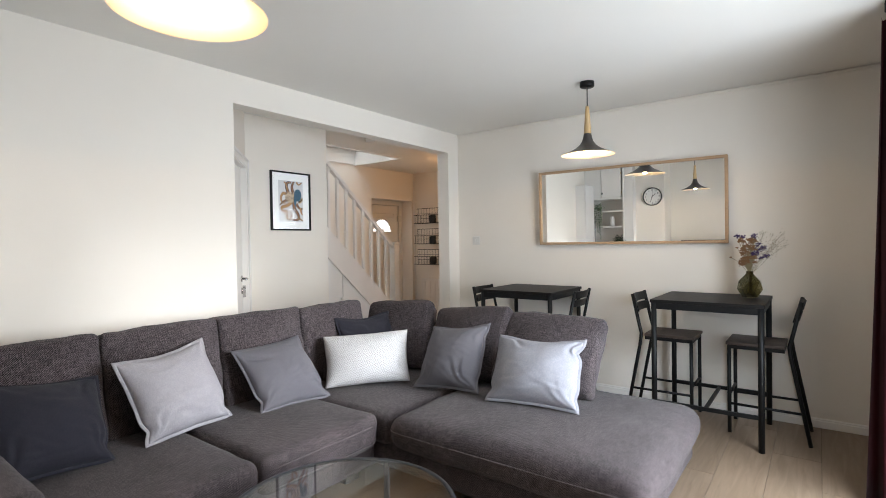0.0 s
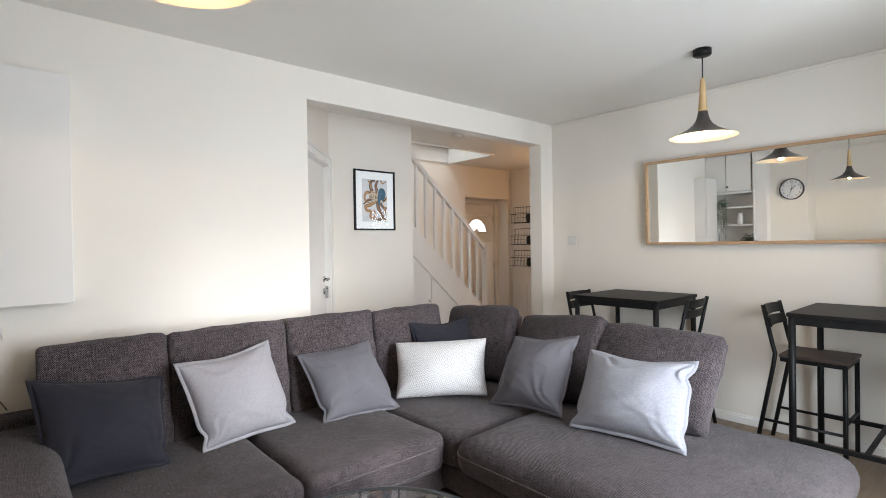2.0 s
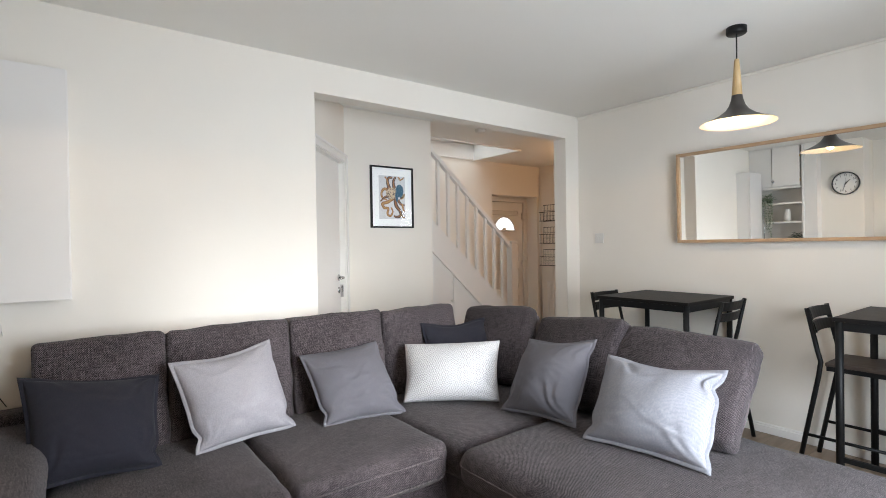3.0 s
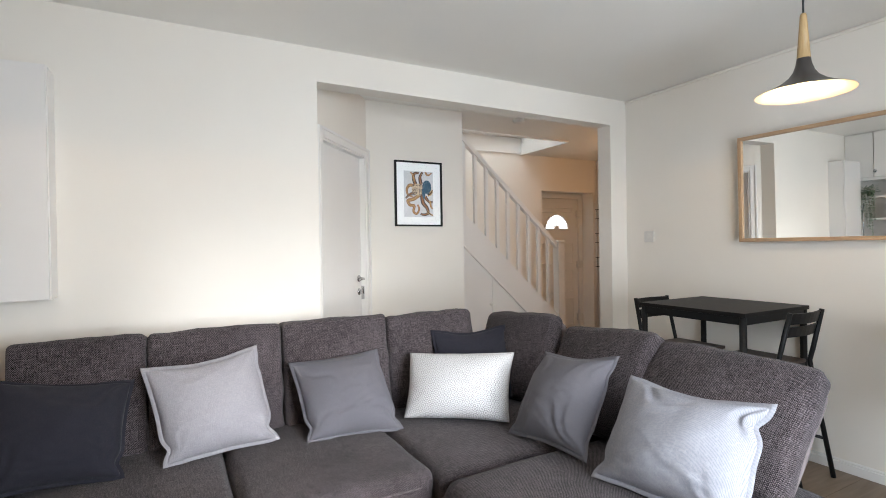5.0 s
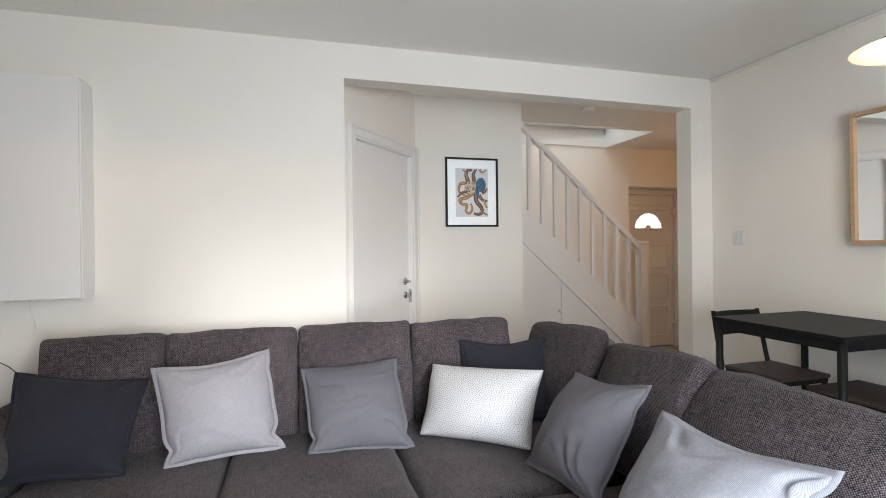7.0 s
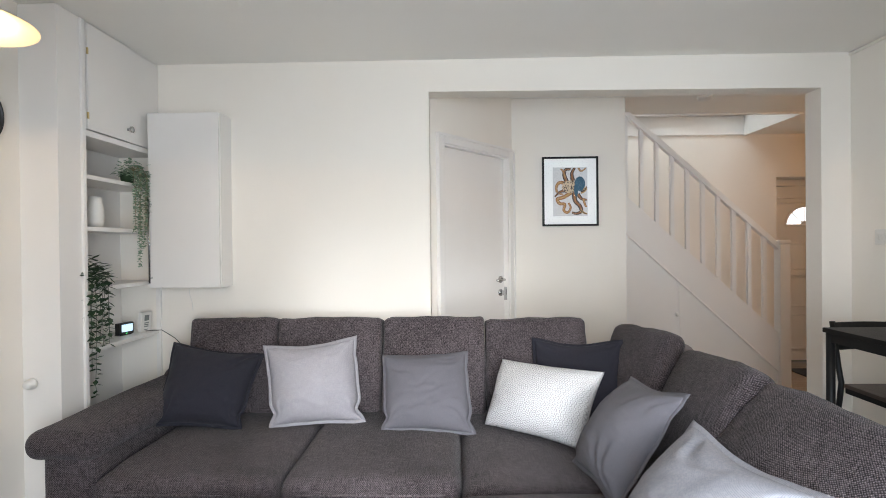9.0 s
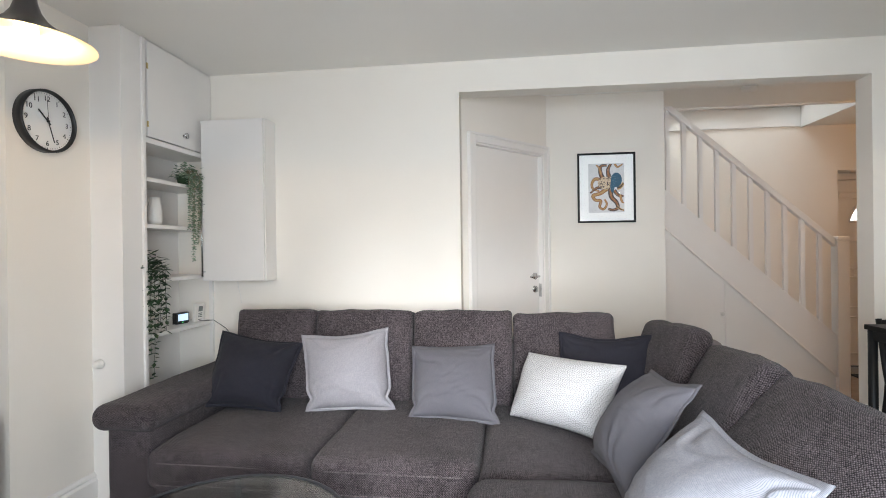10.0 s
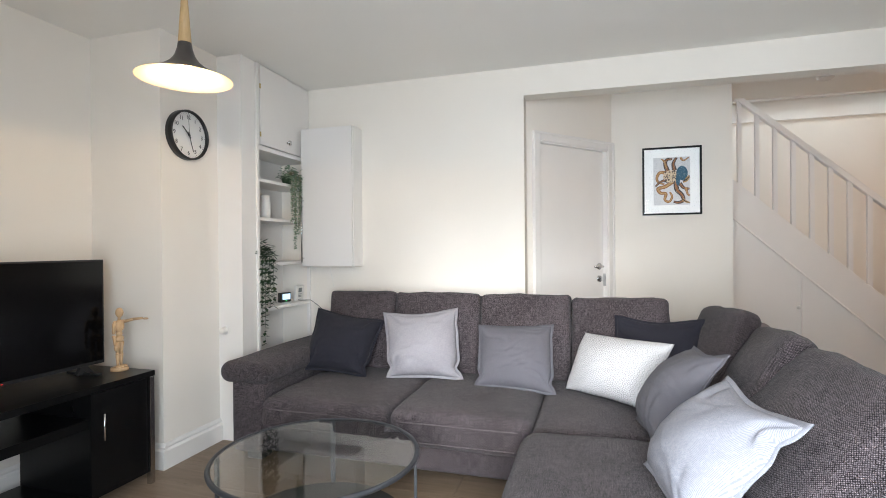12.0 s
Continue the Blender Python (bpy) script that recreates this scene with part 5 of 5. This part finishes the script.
def flower_vase():
    v = thing("flower_vase", "faceted green glass vase with dried flowers", "vase", pose(0.088, 7.18, 0.915))
    def rings(spec):
        bm = bmesh.new()
        rs = []
        for r, z, turn in spec:
            rs.append([bm.verts.new((r * math.cos(2 * math.pi * (k + turn) / 6), r * math.sin(2 * math.pi * (k + turn) / 6), z)) for k in range(6)])
        for i, (p, q) in enumerate(zip(rs, rs[1:])):
            half = spec[i][2] != spec[i + 1][2]
            for k in range(6):
                j = (k + 1) % 6
                if half:
                    if spec[i + 1][2] > spec[i][2]:
                        bm.faces.new((p[k], p[j], q[k])), bm.faces.new((p[j], q[j], q[k]))
                    else:
                        bm.faces.new((p[k], q[j], q[k])), bm.faces.new((p[k], p[j], q[j]))
                else:
                    bm.faces.new((p[k], p[j], q[j], q[k]))
        bm.faces.new(rs[0]), bm.faces.new(rs[-1])
        bmesh.ops.recalc_face_normals(bm, faces=bm.faces[:])
        return bm
    part("glass_body", rings([(0.046, 0, 0), (0.078, 0.055, 0), (0.074, 0.112, 0.5), (0.028, 0.158, 0.5), (0.024, 0.164, 0.5), (0.024, 0.180, 0.5), (0.020, 0.180, 0.5), (0.019, 0.162, 0.5), (0.024, 0.152, 0.5), (0.069, 0.109, 0.5), (0.073, 0.056, 0), (0.042, 0.006, 0)]), GREEN_GLASS, v, "faceted green glass body")
    rnd = random.Random(12)
    def stem(tip, r=0.0013):
        tip = Vector(tip)
        base = Vector((rnd.uniform(-0.015, 0.015), rnd.uniform(-0.015, 0.015), 0.03))
        neck = Vector((tip.x * 0.10, tip.y * 0.10, 0.17))
        mid = neck.lerp(tip, 0.5) + Vector((0, 0, 0.02))
        return part("stem", tube_bm([base, neck, mid, tip], r, 5), STRAW, v, "", True)
    def head(tip, r, n, material, name, st):
        bm = bmesh.new()
        for k in range(n):
            d = Vector((rnd.gauss(0, 1), rnd.gauss(0, 1), rnd.gauss(0, 0.6))).normalized() * r * rnd.uniform(0.3, 1)
            bmesh.ops.create_icosphere(bm, subdivisions=1, radius=rnd.uniform(0.004, 0.0075), matrix=Matrix.Translation(Vector(tip) + d) @ Matrix.Diagonal((1, 1, 0.7, 1)))
        part(name, bm, material, st)
    for tip in ((-0.075, 0.0, 0.425), (-0.045, 0.01, 0.415), (0.03, -0.01, 0.43), (0.02, 0.02, 0.405), (0.055, 0.0, 0.36), (0.085, 0.01, 0.34), (0.045, -0.02, 0.31), (0.075, -0.01, 0.275), (0.10, 0.0, 0.29), (0.05, 0.02, 0.33), (0.03, -0.02, 0.30)):
        head(tip, 0.022, 20, PURPLE, "purple_flower", stem(tip))
    for k in range(52):
        tip = (rnd.uniform(-0.055, 0.03), rnd.uniform(-0.03, 0.03), rnd.uniform(0.22, 0.40))
        head(tip, 0.019, 13, DRIED, "seed_head", stem(tip))
    for tip in ((-0.115, 0.0, 0.275), (-0.078, 0.01, 0.345)):
        head(tip, 0.006, 6, DRIED, "seed_head", stem(tip))
    for k in range(9):
        tip = Vector((rnd.uniform(0.06, 0.22), rnd.uniform(-0.02, 0.03), rnd.uniform(0.36, 0.46)))
        st = stem(tip, 0.0008)
        bm = bmesh.new()
        for q in range(34):
            f = rnd.uniform(0.45, 1)
            at = Vector((tip.x * 0.1, tip.y * 0.1, 0.17)).lerp(tip, f) + Vector((rnd.uniform(-0.02, 0.02), rnd.uniform(-0.01, 0.01), rnd.uniform(-0.008, 0.022)))
            leaf(bm, at, (rnd.uniform(-1, 1), rnd.uniform(-1, 1), rnd.uniform(-0.3, 1)), 0.011, 0.003, 0.0)
        tagged(part("sprig", bm, STRAW, st, "wispy dried sprig"), kind="stuff")


flower_vase()


def wire_rack(z):
    x0, x1, y = -4.77, -4.32, 9.42
    r = thing("wire_rack", "black wire wall basket in the hall", "rack", pose((x0 + x1) / 2, y, z), "wire racks in the hall")
    w, h, d = (x1 - x0) / 2, 0.24, 0.09
    part("rim", tube_bm([(-w, 0, h), (w, 0, h), (w, 0, 0), (-w, 0, 0)], 0.005, 6, True), BLACK_METAL, r)
    part("front_rim", tube_bm([(-w, -0.004, h * 0.55), (-w, -d, h * 0.55), (w, -d, h * 0.55), (w, -0.004, h * 0.55)], 0.004, 6), BLACK_METAL, r)
    part("floor_rim", tube_bm([(-w, -0.004, 0.004), (-w, -d, 0.004), (w, -d, 0.004), (w, -0.004, 0.004)], 0.004, 6), BLACK_METAL, r)
    for k in range(8):
        x = -w + 2 * w * (k + 0.5) / 8
        part("wire", tube_bm([(x, 0, h), (x, 0, 0.0), (x, -d, 0.004), (x, -d, h * 0.55)], 0.0022, 5), BLACK_METAL, r)
    for k in (0.33, 0.66):
        part("wire", tube_bm([(-w, 0, h * k), (w, 0, h * k)], 0.0022, 5), BLACK_METAL, r)
    bag = soft_bm(0.055, 0.03, 0.06, 0.02, (0, 0, 0), 0.008, z * 7, 4)
    single("dark_pouch", bag, BLACK_PLASTIC, "small dark pouch in a wire rack", "bag", pose(-4.42, y - 0.045, z + 0.068), True, "pouches in the racks")
    return r


for z in (1.63, 1.30, 0.97):
    wire_rack(z)


def radiator():
    r = thing("radiator", "white panel radiator on the hall wall", "radiator", pose(-4.3, 9.42, 0.15))
    part("panel", box_bm((-0.35, -0.07, 0, 0.35, -0.04, 0.60), bevel=0.008), GLOSS, r)
    for k in range(14):
        x = -0.325 + 0.05 * k
        part("flute", box_bm((x - 0.014, -0.076, 0.04, x + 0.014, -0.069, 0.56), bevel=0.003), GLOSS, r)
    part("bracket", box_bm((-0.25, -0.04, 0.1, -0.22, 0, 0.5), (0.22, -0.04, 0.1, 0.25, 0, 0.5)), GLOSS, r)


radiator()
single("pipe", tube_bm([(-4.815, 9.395, 0.0), (-4.815, 9.395, H - 0.12)], 0.011, 10), GLOSS, "white painted vertical heating pipe", "pipe", None, True)
single("door_mat", box_bm((-4.75, 8.48, 0, -4.25, 9.25, 0.014), bevel=0.005), MAT_DARK, "dark fibre door mat on the hall floor", "mat")


# ---- floor boards ----
floor = structure("floor", box_bm((-5.2, 2.44, -0.12, XE + 0.15, 9.55, -0.012)), JOINT, "oak plank floor")
PW, PL = 0.243, 1.38
plank_meshes = {}
for i in range(27):
    x = -5.106 + PW * i
    y = 2.44 - (i * 0.43) % PL
    while y < 9.5:
        y0, y1 = max(y, 2.44), min(y + PL, 9.55)
        if y1 - y0 > 0.05:
            key = round(y1 - y0, 3)
            if key not in plank_meshes:
                bm = box_bm((0.0008, 0.0008, -0.012, PW - 0.0008, key - 0.0008, 0), bevel=0.0012)
                me = bpy.data.meshes.new("plank")
                bm.to_mesh(me)
                bm.free()
                me.materials.append(OAK)
                plank_meshes[key] = me
            o = new("plank", plank_meshes[key])
            o.parent = floor
            o.location = (x, y0, 0)
        y += PL
